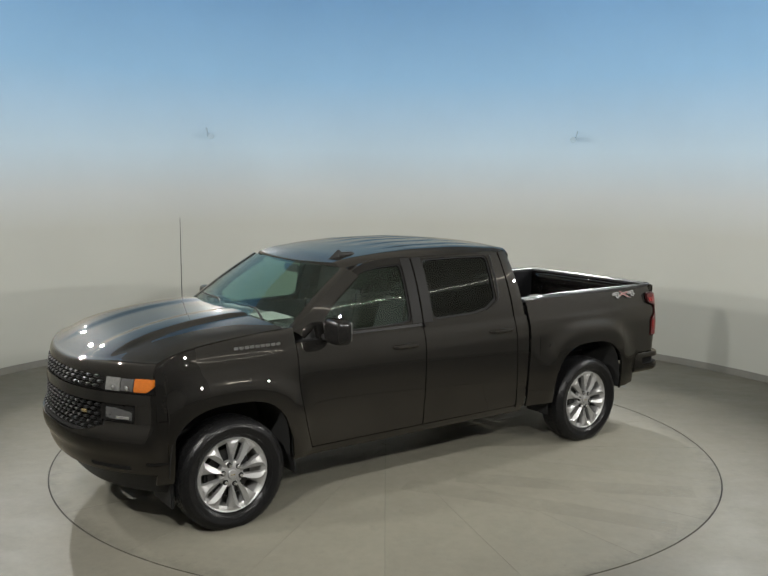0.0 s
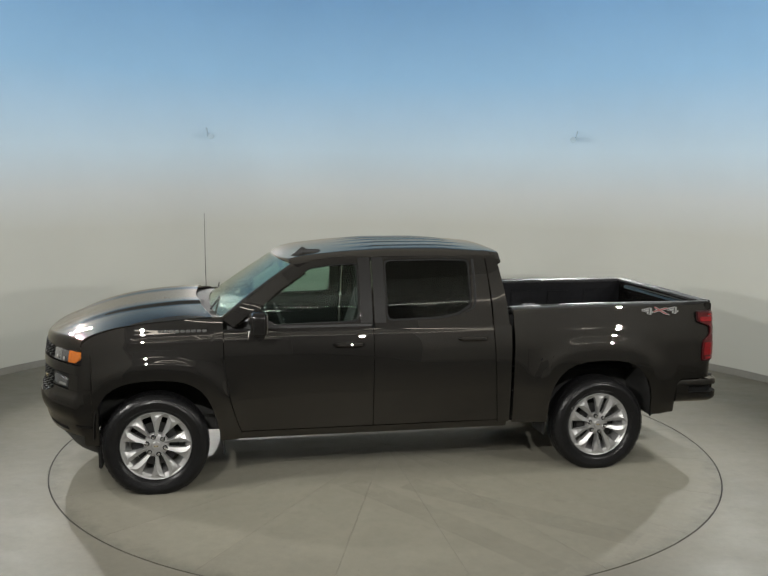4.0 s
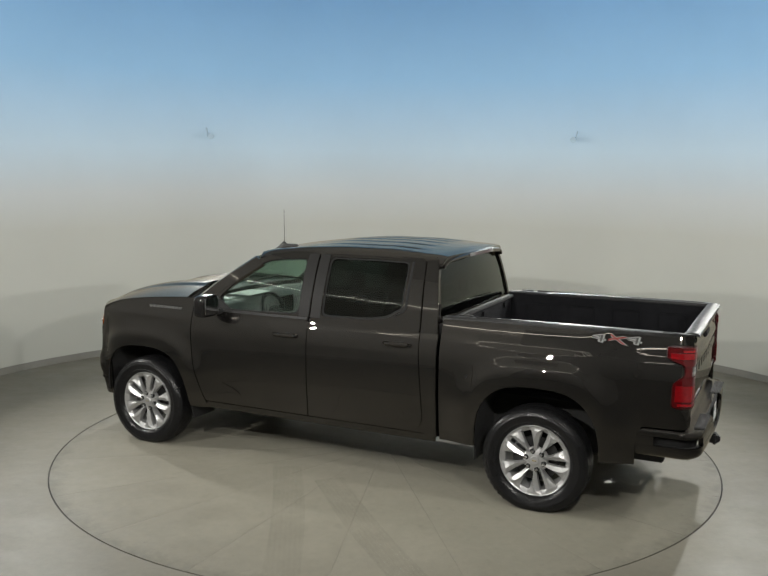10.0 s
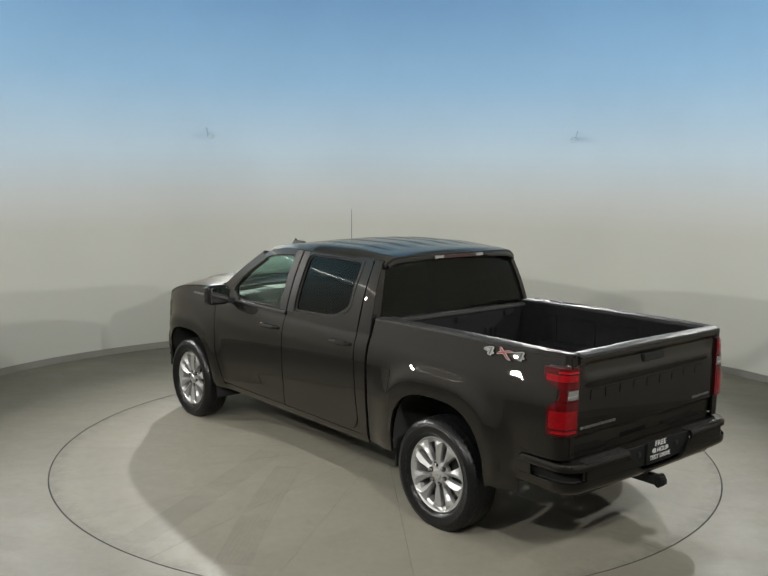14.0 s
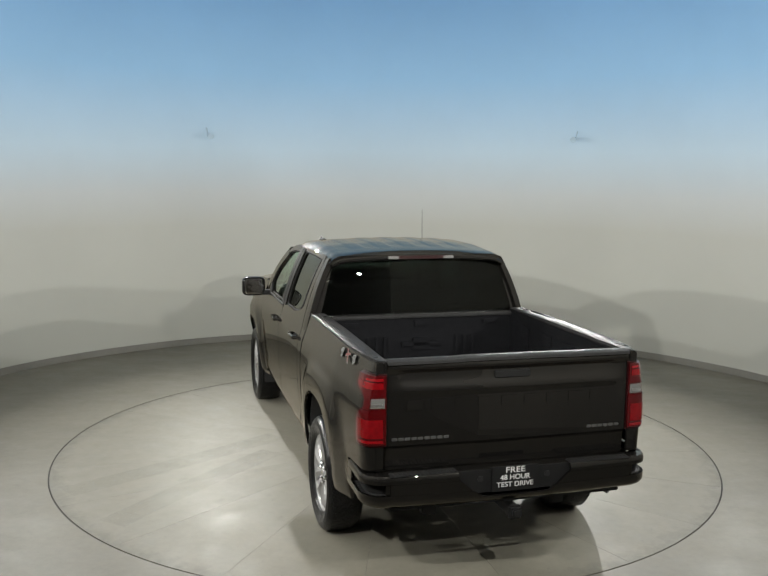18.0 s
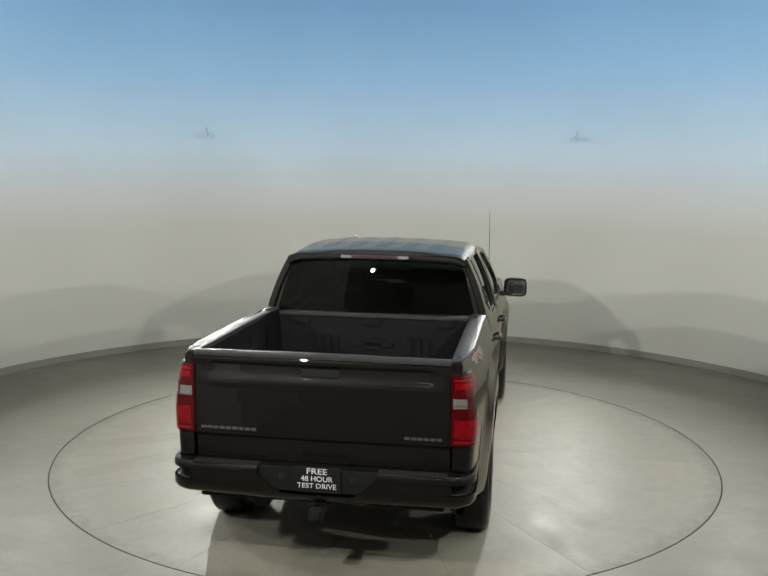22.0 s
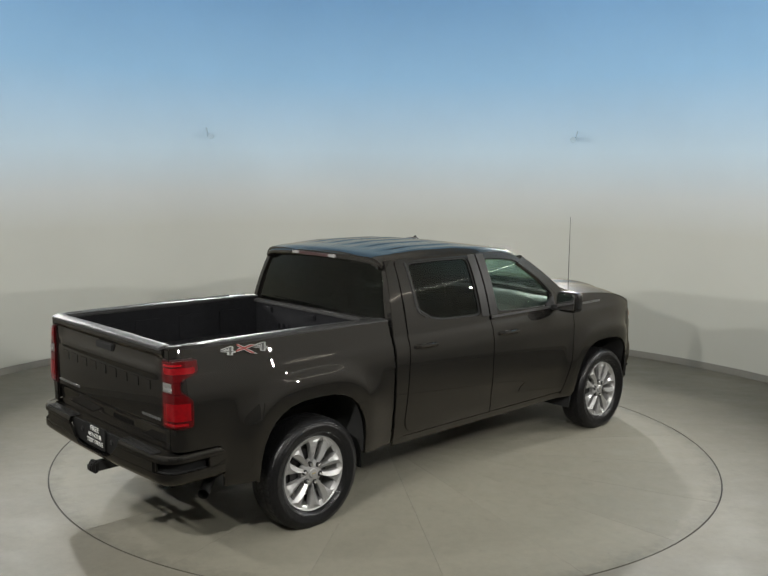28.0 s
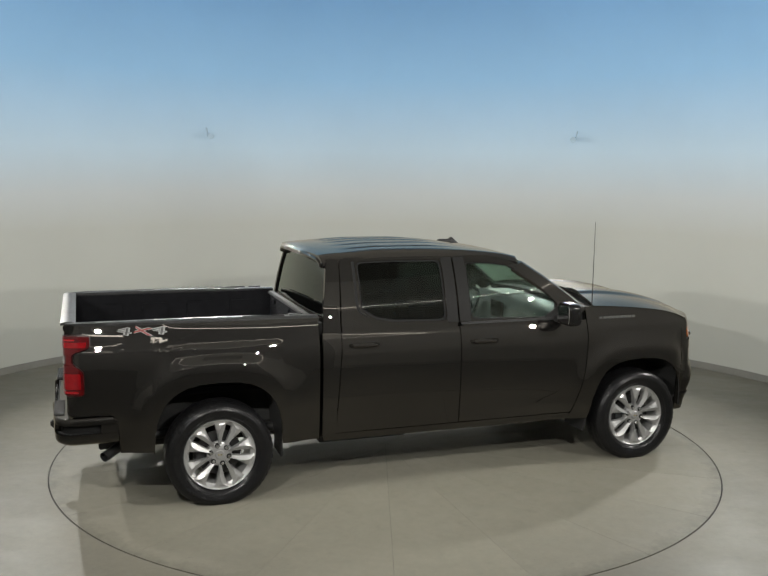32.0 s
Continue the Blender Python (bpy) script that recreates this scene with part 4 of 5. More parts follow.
            row.append((x + 0.012 * v * v, v * 0.808, z))
        rows.append(row)
    gate = part("tailgate", sheet(rows, (0.07, 0, 0), 0.004), M_PAINT, TRUCK, "dark brown tailgate with faint pressed lettering bars")
    rows = [[(lerp(-2.992, -2.885, t), v * 0.806, 1.436 + 0.012 * math.sin(math.pi * t) + (0.003 if abs(v) < 0.45 else 0)) for t in spread(0, 1, 6)] for v in spread(-1, 1, 27)]
    part("gate_cap", sheet(rows, (0, 0, -0.02), 0.003), M_RAILCAP, gate, "dark grey tailgate top cap")
    # handle recess as a near-black block, its shade put into the colour
    part("gate_handle_recess", box(-2.976, -2.94, -0.125, 0.115, 1.303, 1.352, 0.006), M_SEAL, gate, "tailgate handle recess as a black block")
    # pressed word on the gate as plain raised bars, one a character
    for k in range(9):
        y = 0.63 - k * 0.1525
        x = -2.9745 + 0.012 * (y / 0.808) ** 2
        part("pressed_bar", box(x - 0.0045, x + 0.01, y - 0.053, y + 0.053, 1.128, 1.197, 0.0040), M_PAINT, gate)
    for count, y0, y1 in ((9, 0.775, 0.405), (6, -0.525, -0.762)):
        badge = part("gate_badge", box(-2.9700, -2.9640, min(y0, y1), max(y0, y1), 0.9515, 0.9525), M_BADGE, gate, "row of small silver characters as bars")
        w = (y0 - y1) / count
        for k in range(count):
            y = y0 - (k + 0.5) * w
            x = -2.9735 + 0.012 * (y / 0.808) ** 2
            part("character_bar", box(x - 0.004, x + 0.006, y - w * 0.40, y + w * 0.40, 0.943, 0.961, 0.002), M_BADGE, badge)


BUMPER_R, BUMPER_HALF, BUMPER_X = 0.15, 0.968, -3.085


def bumper_point(run, z, out=0.0, s=1):
    """A point on the rear bumper: run is the way from its middle outwards and round the corner."""
    flat = BUMPER_HALF - BUMPER_R
    z_true = 0.545 + 0.625 * (z - 0.472)
    arc = BUMPER_R * math.pi / 2
    o = out - 0.012 * max(0.0, (z - 0.76) / 0.04) ** 2 - 0.045 * max(0.0, (0.54 - z) / 0.07) ** 2
    x0 = BUMPER_X + 0.03 * (min(run, flat) / flat) ** 2
    if run <= flat:
        return Vector((x0 - o, s * run, z_true))
    if run <= flat + arc:
        a = (run - flat) / BUMPER_R
        return Vector((x0 + BUMPER_R - (BUMPER_R + o) * math.cos(a), s * (flat + (BUMPER_R + o) * math.sin(a)), z_true))
    return Vector((x0 + BUMPER_R + (run - flat - arc), s * (BUMPER_HALF + o), z_true))


def bumper_sheet(name, r0, r1, z0, z1, out, material, s, parent, label="", n=16, nz=6, thick=0.02, bev=0.004):
    lo = z0 if callable(z0) else (lambda r: z0)
    hi = z1 if callable(z1) else (lambda r: z1)
    start = r0 if callable(r0) else (lambda t: r0)
    rows = []
    for i in range(n):
        row = []
        for j in range(nz):
            r = lerp(start(j / (nz - 1)), r1, i / (n - 1))
            row.append(bumper_point(abs(r), lerp(lo(r), hi(r), j / (nz - 1)), out, s if r >= 0 else -s))
        rows.append(row)
    return part(name, sheet(rows, lambda p: Vector((thick * max(0.15, min(1.0, (-2.88 - p.x) / 0.12)), -math.copysign(thick, p.y) * max(0.0, min(1.0, (p.x + 3.06) / 0.14)), 0)), bev), material, parent, label)


def build_rear():
    end = 1.348
    for s in (1, -1):
        top = bumper_sheet("rear_bumper", 0.372, end, lambda r: 0.720, lambda r: 0.800 - 0.05 * max(0.0, (r - 1.285) / 0.063) ** 2, 0.0, M_PAINT, s, TRUCK, "dark brown rear bumper with corner steps", 34, 6, bev=0.002)
        bumper_sheet("bumper_face", lambda t: lerp(0.285, 0.360, t), 0.80, 0.6125, 0.7195, 0.0, M_PAINT, s, top, n=14, bev=0.001)
        if s > 0:
            bumper_sheet("bumper_foot", -end, end, 0.472, lambda r: 0.545 + 0.067 * min(1.0, max(0.0, (abs(r) - 0.22) / 0.06)), 0.0, M_PAINT, s, top, n=73, bev=0.002)
        bumper_sheet("bumper_end", 1.225, end, 0.608, 0.724, 0.0, M_PAINT, s, top, n=4)
        bumper_sheet("step_recess", 0.79, 1.235, 0.585, 0.735, -0.045, M_SEAL, s, top, "black recess of the corner step", 16)
        bumper_sheet("recess_lip", 0.795, 0.83, 0.613, 0.719, -0.010, M_PAINT, s, top, n=4)
        tread = part("corner_step", sheet([[bumper_point(r, 0.612, o, s) for o in (-0.05, -0.03, -0.004)] for r in spread(0.82, 1.22, 14)], (0, 0, -0.012)), M_BLACK, top, "black ribbed corner step")
        for r in spread(0.85, 1.18, 11):
            p = bumper_point(r, 0.615, -0.025, s)
            part("tread_rib", box(p.x - 0.006, p.x + 0.006, p.y - 0.012, p.y + 0.012, p.z - 0.003, p.z + 0.003, 0.002, 1), M_BLACK, top)
        part("bumper_shelf", sheet([[bumper_point(r, 0.797, -0.004 if r > 0.38 else -0.044, s), Vector((-2.93, s * min(r, 0.90), 0.748))] for r in spread(0.0 if s > 0 else 0.0015, 1.02, 24)], (0, 0, -0.012)), M_PAINT, top)
        part("step_pad", sheet([[(x, s * y, 0.753) for x in (-3.062, -2.985)] for y in spread(0.375, 0.80, 8)], (0, 0, -0.006), 0.002), M_BLACK, top, "ribbed black step pad")
        for y in spread(0.39, 0.785, 16):
            part("pad_rib", box(-3.060, -2.987, s * y - 0.007, s * y + 0.007, 0.751, 0.758, 0.002, 1), M_BLACK, top)
        part("parking_sensor", lathe([(0.0, -3.052), (0.019, -3.050), (0.019, -3.03)], 14, "x"), M_BLACK, top, m=Matrix.Translation((0, s * 0.225, 0.69)))
    # plate panel
    rows = [[(-3.044, v * lerp(0.330, 0.430, (z - 0.60) / 0.15), z) for z in spread(0.60, 0.745, 4)] for v in spread(-1, 1, 9)]
    board = part("plate_panel", sheet(rows, (0.02, 0, 0), 0.002), M_SEAL, TRUCK, "recessed black plate panel")
    plate = part("dealer_plate", box(-3.060, -3.050, -0.153, 0.153, 0.602, 0.764, 0.003), M_SEAL, board, "black plate with white words")
    for text, z, size in (("FREE", 0.737, 0.052), ("48 HOUR", 0.690, 0.047), ("TEST DRIVE", 0.645, 0.044)):
        me = lettering(text, size, 0.001)
        me.materials.clear()
        me.materials.append(M_WHITE)
        wide = max(v.co.x for v in me.vertices) * 2
        want = {"FREE": 0.130, "48 HOUR": 0.200, "TEST DRIVE": 0.245}[text]
        ob = part("plate_words", me, M_WHITE, plate, "white words reading " + text.lower(), m=Matrix.Translation((-3.0615, -0.002, z)) @ Matrix(((0, 0, -1, 0), (-1, 0, 0, 0), (0, 1, 0, 0), (0, 0, 0, 1))) @ Matrix.Scale(want / wide, 4, (1, 0, 0)))
    hitch = part("tow_hitch", box(-3.06, -2.6, -0.034, 0.034, 0.435, 0.503, 0.008), M_UNDER, TRUCK, "square black tow hitch receiver")
    part("receiver_collar", box(-3.095, -3.05, -0.044, 0.044, 0.425, 0.513, 0.012), M_BLACK, hitch)
    part("hitch_plug", box(-3.115, -3.08, -0.028, 0.028, 0.441, 0.497, 0.010), M_BLACK, hitch)
    # unseen panel added to block light and close the shadow under the bumper
    part("light_block_panel", box(-2.97, -2.50, -0.78, 0.78, 0.50, 0.525, 0.008), M_UNDER, TRUCK)
    part("hitch_bar", box(-2.70, -2.62, -0.55, 0.55, 0.43, 0.49, 0.01), M_UNDER, hitch)
    part("exhaust_pipe", tube([(-1.2, -0.62, 0.46), (-2.2, -0.60, 0.50), (-2.55, -0.70, 0.47), (-2.72, -0.86, 0.415)], 0.038, 14, cap=False), M_ALLOYDARK, TRUCK, "exhaust pipe turned out behind the wheel")


front_reach = curve([(0.28, 2.68), (0.40, 2.735), (0.47, 2.785), (0.53, 2.812), (0.585, 2.826), (0.635, 2.852), (0.70, 2.862), (0.76, 2.856), (0.79, 2.845), (0.82, 2.83), (0.95, 2.822), (1.05, 2.818), (1.16, 2.80), (1.21, 2.765)])


def nose(w, z, out=0.0):
    """A point on the rounded front: w is y across the face, and runs on past 0.94 round the corner."""
    a = abs(w)
    x = front_reach(z) - 0.437 * min(a, 0.94) ** 2.4
    y = min(a, 0.94)
    if a > 0.94:
        e = (a - 0.94) / 0.10
        x -= 0.115 * e
        y += 0.014 * (1 - (1 - min(1.0, e)) ** 2)
    flank = min(1.0, a / 0.94)
    return Vector((x + out * (1 - 0.45 * flank * flank), math.copysign(y + out * 0.8 * flank * flank, w), z))


def nose_sheet(name, y0, y1, z0, z1, out, material, n=14, nz=6, parent=None, label="", thick=0.02, bev=0.003, top=None):
    rows = [[nose(f, lerp(z0 if not callable(z0) else z0(f), z1 if not callable(z1) else z1(f), j / (nz - 1)), out) for j in range(nz)] for f in spread(y0, y1, n)]
    return part(name, sheet(rows, lambda p: Vector((-thick, -thick * 0.7 * p.y, 0)), bev), material, parent or TRUCK, label)


def build_front():
    nose_sheet("front_backing", -0.99, 0.99, 0.42, 1.18, -0.055, M_UNDER, 30, 8)
    grille = nose_sheet("upper_grille", -0.615, 0.615, 1.050, 1.160, -0.028, M_GLOSSBLACK, 24, 4, label="black honeycomb upper grille")
    lower = nose_sheet("lower_grille", -0.60, 0.60, 0.755, 0.965, -0.040, M_GLOSSBLACK, 24, 5, label="black honeycomb lower grille")
    for owner, z0, z1, half, rows_ in ((grille, 1.055, 1.155, 0.605, 3), (lower, 0.765, 0.955, 0.59, 6)):
        for r in range(rows_):
            z = lerp(z0, z1, (r + 0.5) / rows_)
            for k in range(17):
                y = lerp(-half, half, (k + 0.25 + 0.5 * (r % 2)) / 17)
                p = nose(y, z, -0.014)
                bm = box(-0.016, 0.010, -0.022, 0.022, -0.009, 0.009, 0.005, 1)
                part("grille_cell", bm, M_GRILLE, owner, m=Matrix.Translation(p) @ pose(0, 0, 0, 0, 0, math.copysign(46 * abs(y) ** 1.5, y)))
    # small gold emblem on the lower grille, as a plain shape
    p = nose(0.47, 0.885, 0.004)
    part("emblem", box(-0.008, 0.006, -0.028, 0.028, -0.012, 0.012, 0.005), M_GOLD, TRUCK, "small gold emblem as a plain bar", m=Matrix.Translation(p) @ pose(0, 0, 0, 0, 0, 20))
    nose_sheet("grille_bar", -1.015, 1.015, 0.9665, 1.0435, 0.0, M_PAINT, 54, 6, label="dark brown bar across the grille", bev=0.0012)
    nose_sheet("hood_lip", -0.925, 0.925, 1.160, 1.176, -0.012, M_BLACK, 40, 3)
    nose_sheet("front_bumper", -1.03, 1.03, lambda w: 0.47 + 0.03 * max(0.0, abs(w) - 0.5) ** 1.5, lambda w: 0.735 + 0.075 * max(0.0, (min(abs(w), 0.64) - 0.34) / 0.30) ** 1.6 if abs(w) < 0.641 else 0.735, 0.0, M_PAINT, 75, 14, label="dark front bumper", bev=0.0006)
    nose_sheet("bumper_shelf", -0.62, 0.62, 0.738, 0.760, -0.012, M_BLACK, 24, 3)
    part("air_dam", sheet([[nose(f, z, -0.012 - 0.05 * (0.47 - z) / 0.16) for z in (0.31, 0.36, 0.42, 0.472)] for f in spread(-1.0, 1.0, 44)], (-0.02, 0, 0), 0.003), M_BLACK, TRUCK, "black plastic air dam")
    for s in (1, -1):
        lamp = nose_sheet("headlamp", s * 0.62, s * 0.955, 1.046, 1.163, -0.014, M_GLOSSBLACK, 16, 4, label="headlamp with clear and amber lenses")
        nose_sheet("main_lens", s * 0.642, s * 0.745, 1.056, 1.148, -0.005, M_CLEARLENS, 6, 4, lamp, "clear lens over a bright reflector")
        nose_sheet("inner_lens", s * 0.750, s * 0.828, 1.060, 1.146, -0.005, M_SMOKE, 5, 4, lamp)
        for w, z, r in ((0.700, 1.082, 0.020), (0.790, 1.080, 0.024)):
            q = nose(s * w, z, -0.004)
            part("lamp_bowl", pillow(q.x, q.y, q.z, 0.010, r, r * 0.85, 0.8, 12), M_REFLECTOR, lamp, "bright lamp reflector", smooth=60)
        nose_sheet("turn_lens", s * 0.833, s * 0.946, lambda w: 1.058 + 3.2 * max(0.0, abs(w) - 0.90) ** 1.4, 1.150, -0.002, M_AMBER, 12, 5, lamp, "amber turn lens")
        nose_sheet("bumper_corner", s * 0.644, s * 1.03, 0.7355, 0.8395, 0.0, M_PAINT, 24, 5, bev=0.0006)
        nose_sheet("lamp_surround", s * 0.845, s * 1.02, 0.8402, 0.9655, -0.002, M_PAINT, 14, 4, bev=0.0008)
        fog = nose_sheet("lower_lamp", s * 0.605, s * 0.842, 0.842, 0.960, -0.016, M_GLOSSBLACK, 10, 4, label="lower lamp with a clear lens")
        nose_sheet("lower_lamp_lens", s * 0.648, s * 0.826, lambda w: 0.858 + 0.16 * max(0.0, 0.70 - abs(w)), lambda w: 0.938 - 0.22 * max(0.0, abs(w) - 0.72), -0.006, M_SMOKE, 10, 4, fog, "clear wedge-shaped lens")
        nose_sheet("lower_reflector", s * 0.725, s * 0.812, 0.866, 0.884, -0.002, M_REFLECTOR, 6, 3, fog, "bright lamp reflector")
        # closing piece between the bumper and the wheel arch, and the flap before the wheel
        side_panel("bumper_side", spread(2.300, 2.415, 6), lambda x: 0.40, lambda x: 0.858, 10, s, out=-0.004)
        part("wheel_deflector", box(2.29, 2.318, s * 0.60, s * 0.925, 0.205, 0.50, 0.010), M_BLACK, TRUCK)
        nose_sheet("bumper_seam", s * 0.90, s * 1.045, 0.548, 0.566, 0.010, M_GLOSSBLACK, 8, 3, label="gloss black trim strip on the bumper corner")
        nose_sheet("bumper_slot", s * 0.50, s * 0.80, 0.500, 0.535, 0.002, M_SEAL, 10, 3, label="dark slot low in the bumper")
    # row of small silver characters on each fender
    for s in (1, -1):
        x0, x1 = 1.843, 1.462
        w = (x0 - x1) / 9
        badge = part("fender_badge", box(x1 + 0.02, x0 - 0.02, s * (side_y(1.65, 1.30) - 0.006), s * (side_y(1.65, 1.30) + 0.0005), 1.2985, 1.3015), M_BADGE, TRUCK, "row of small silver characters as bars")
        for k in range(9):
            x = x0 - (k + 0.5) * w
            y = side_y(x, 1.30)
            part("character_bar", box(x - w * 0.41, x + w * 0.41, s * (y - 0.008), s * (y + 0.003), 1.289, 1.311, 0.002), M_BADGE, badge)
        # four-wheel-drive decal on the bed side: pale outline, darker fill
        for text, x, mt in (("4", -2.305, M_DECALFILL), ("X", -2.43, M_DECALRED), ("4", -2.555, M_DECALFILL)):
            xx = x if s > 0 else -4.86 - x
            base = Matrix(((-s, 0, 0, 0), (0, 0, s, 0), (0, 1, 0, 0), (0, 0, 0, 1)))
            yaw = math.degrees(math.atan((side_y(xx + 0.03, 1.375) - side_y(xx - 0.03, 1.375)) / 0.06))
            lean = math.degrees(math.atan((side_y(xx, 1.348) - side_y(xx, 1.402)) / 0.054))
            turn = pose(0, 0, 0, 0, 0, s * yaw) @ pose(0, 0, 0, s * lean, 0, 0) @ base @ Matrix(((1, 0.45, 0, 0), (0, 1, 0, 0), (0, 0, 1, 0), (0, 0, 0, 1))) @ Matrix.Scale(3.15, 4, (1, 0, 0))
            outline = None
            for grow, mat, out in ((0.0030, M_DECALGREY, 0.0062), (-0.0012 if text == "4" else 0.0004, mt, 0.0072)):
                me = lettering(text, 0.074, 0.0006, grow)
                me.materials.clear()
                me.materials.append(mat)
                ob = part("decal_outline" if outline is None else "decal_fill", me, mat, outline or TRUCK, "pale outline of a four-wheel-drive decal character" if outline is None else "", m=None)
                at = Matrix.Translation((xx, s * (side_y(xx, 1.375) + out), 1.375)) @ turn
                if outline is None:
                    ob.matrix_basis = at
                    outline, first_at = ob, at
                else:
                    ob.matrix_basis = first_at.inverted() @ at
        # fuel door only on the left
    rows = [[(x, side_y(x, z) + 0.003, z) for z in spread(0.90, 1.08, 4)] for x in spread(-1.37, -1.20, 4)]
    fuel = part("fuel_door", sheet(rows, (0, -0.006, 0), 0.002), M_PAINT, TRUCK)
    part("finger_pull", lathe([(0.0, 0.0), (0.012, 0.0), (0.015, 0.003), (0.0, 0.003)], 16), M_SEAL, fuel, "small black finger pull", m=Matrix.Translation((-1.325, side_y(-1.325, 0.99) + 0.0015, 0.99)))


def wheel_parts():
    """One wheel about its own centre, its face towards +y."""
    barrel = lathe([(0.261, 0.084), (0.266, 0.093), (0.272, 0.096), (0.277, 0.090), (0.272, 0.06), (0.240, 0.04), (0.232, -0.12), (0.262, -0.13), (0.268, -0.14), (0.255, -0.14), (0.225, -0.125), (0.228, 0.03), (0.238, 0.07)], 64, closed=True)
    wheel = part("wheel", barrel, M_ALLOY, None, "silver ten-spoke alloy wheel with a black tyre")
    tyre = lathe([(0.270, 0.080), (0.280, 0.094), (0.286, 0.104), (0.30, 0.114), (0.306, 0.1185), (0.309, 0.1165), (0.32, 0.1215), (0.345, 0.1265), (0.349, 0.1285), (0.361, 0.1285), (0.364, 0.1255), (0.375, 0.1235), (0.384, 0.1205), (0.386, 0.1165), (0.395, 0.112), (0.407, 0.095), (0.411, 0.082), (0.414, 0.04), (0.414, -0.04), (0.411, -0.085), (0.402, -0.108), (0.385, -0.125), (0.35, -0.130), (0.31, -0.125), (0.262, -0.10)], 72)
    for f in [f for f in tyre.faces if len(f.verts) > 4]:
        tyre.faces.remove(f)
    for v in tyre.verts:
        v.co.z = max(v.co.z, -HUB_Z + 0.001)
    part("tyre", tyre, M_RUBBER, wheel, "black road tyre", smooth=50)
    me = None
    for ring, (r, y, n) in enumerate(((0.4105, 0.074, 52), (0.4140, 0.026, 52), (0.4140, -0.026, 52))):
        block = finish(box(-0.020, 0.020, -0.020, 0.020, -0.006, 0.0018, 0.0015, 1), "tread_block", M_RUBBER)
        for k in range(n):
            a = 2 * math.pi * (k + 0.5 * (ring % 2)) / n
            if math.sin(a) * r < -HUB_Z + 0.03:
                continue
            part("tread_block", block, M_RUBBER, wheel, m=Matrix.Rotation(-a + math.pi / 2, 4, "Y") @ Matrix.Translation((0, y, r)) @ Matrix.Rotation(0.3 if ring % 2 else -0.3, 4, "Z"))
    # spokes: broad outer ends and slim roots with one sharp ridge each, in mirrored pairs round narrow slots
    for kind in range(2):
        rows = []
        side = 1 if kind == 0 else -1
        for r, w, cross in ((0.045, 0.016, 0.8), (0.110, 0.0125, 0.75), (0.160, 0.0235, 0.45), (0.205, 0.0355, 0.05), (0.236, 0.0450, -0.30), (0.250, 0.0660, -0.55), (0.268, 0.0825, -0.75)):
            t = (r - 0.045) / 0.223
            face = 0.091 - 0.022 * (1 - t) ** 2
            ridge = side * w * cross
            rise = 0.012 if 0.2 < t < 0.9 else 0.004
            rows.append([(-w, face - 0.024, r), (-w * 0.93, face - 0.008, r), (lerp(-w * 0.93, ridge, 0.5), face - 0.002 + rise * 0.3, r), (ridge, face + rise, r), (lerp(ridge, w * 0.93, 0.5), face - 0.002 + rise * 0.3, r), (w * 0.93, face - 0.008, r), (w, face - 0.024, r)])
        mesh = finish(sheet(rows, (0, -0.022, 0), 0.0), "spoke", M_ALLOY, 8)
        for k in range(5):
            a = math.radians(72 * k + 36 * kind + (2 if kind else -2))
            part("spoke", mesh, M_ALLOY, wheel, m=Matrix.Rotation(a, 4, "Y"))
    part("hub", lathe([(0.0, 0.078), (0.060, 0.078), (0.095, 0.062), (0.100, 0.03), (0.0, 0.03)], 36), M_ALLOY, wheel)
    part("centre_cap", lathe([(0.0, 0.092), (0.030, 0.090), (0.037, 0.082), (0.037, 0.07), (0.0, 0.07)], 24), M_ALLOY, wheel, "bright cap with a gold emblem")
    part("cap_emblem", box(-0.017, 0.017, 0.088, 0.0935, -0.005, 0.005, 0.002), M_GOLD, wheel)
    # black disc on the hub stands for the shaded recess round a nut
    pocket = finish(lathe([(0.0, 0.0815), (0.018, 0.0815), (0.020, 0.079), (0.020, 0.06), (0.0, 0.06)], 14), "nut_pocket", M_BLACK)
    nut = finish(lathe([(0.0, 0.099), (0.008, 0.098), (0.0125, 0.092), (0.0135, 0.082), (0.0135, 0.06), (0.0, 0.06)], 6), "lug_nut", M_CHROME)
    for k in range(6):
        a = math.radians(60 * k + 15)
        at = Matrix.Translation((0.072 * math.cos(a), 0, 0.072 * math.sin(a)))
        part("nut_pocket", pocket, M_BLACK, wheel, m=at)
        part("lug_nut", nut, M_CHROME, wheel, m=at)
    part("brake_disc", lathe([(0.0, -0.01), (0.175, -0.01), (0.175, 0.012), (0.0, 0.012)], 40), M_ALLOYDARK, wheel)
    part("brake_caliper", box(0.09, 0.19, -0.03, 0.03, -0.07, 0.09, 0.02), M_ALLOYDARK, wheel)
    return wheel


def build_wheels():
    first = wheel_parts()
    y = HUB_Y - 0.092
    first.parent = TRUCK
    first.matrix_basis = pose(AXLE, y, HUB_Z)
    copy_thing(first, pose(-AXLE, y, HUB_Z, 0, 0, 0)).parent = TRUCK
    for x in (AXLE, -AXLE):
        copy_thing(first, pose(x, -y, HUB_Z, 0, 0, 180)).parent = TRUCK


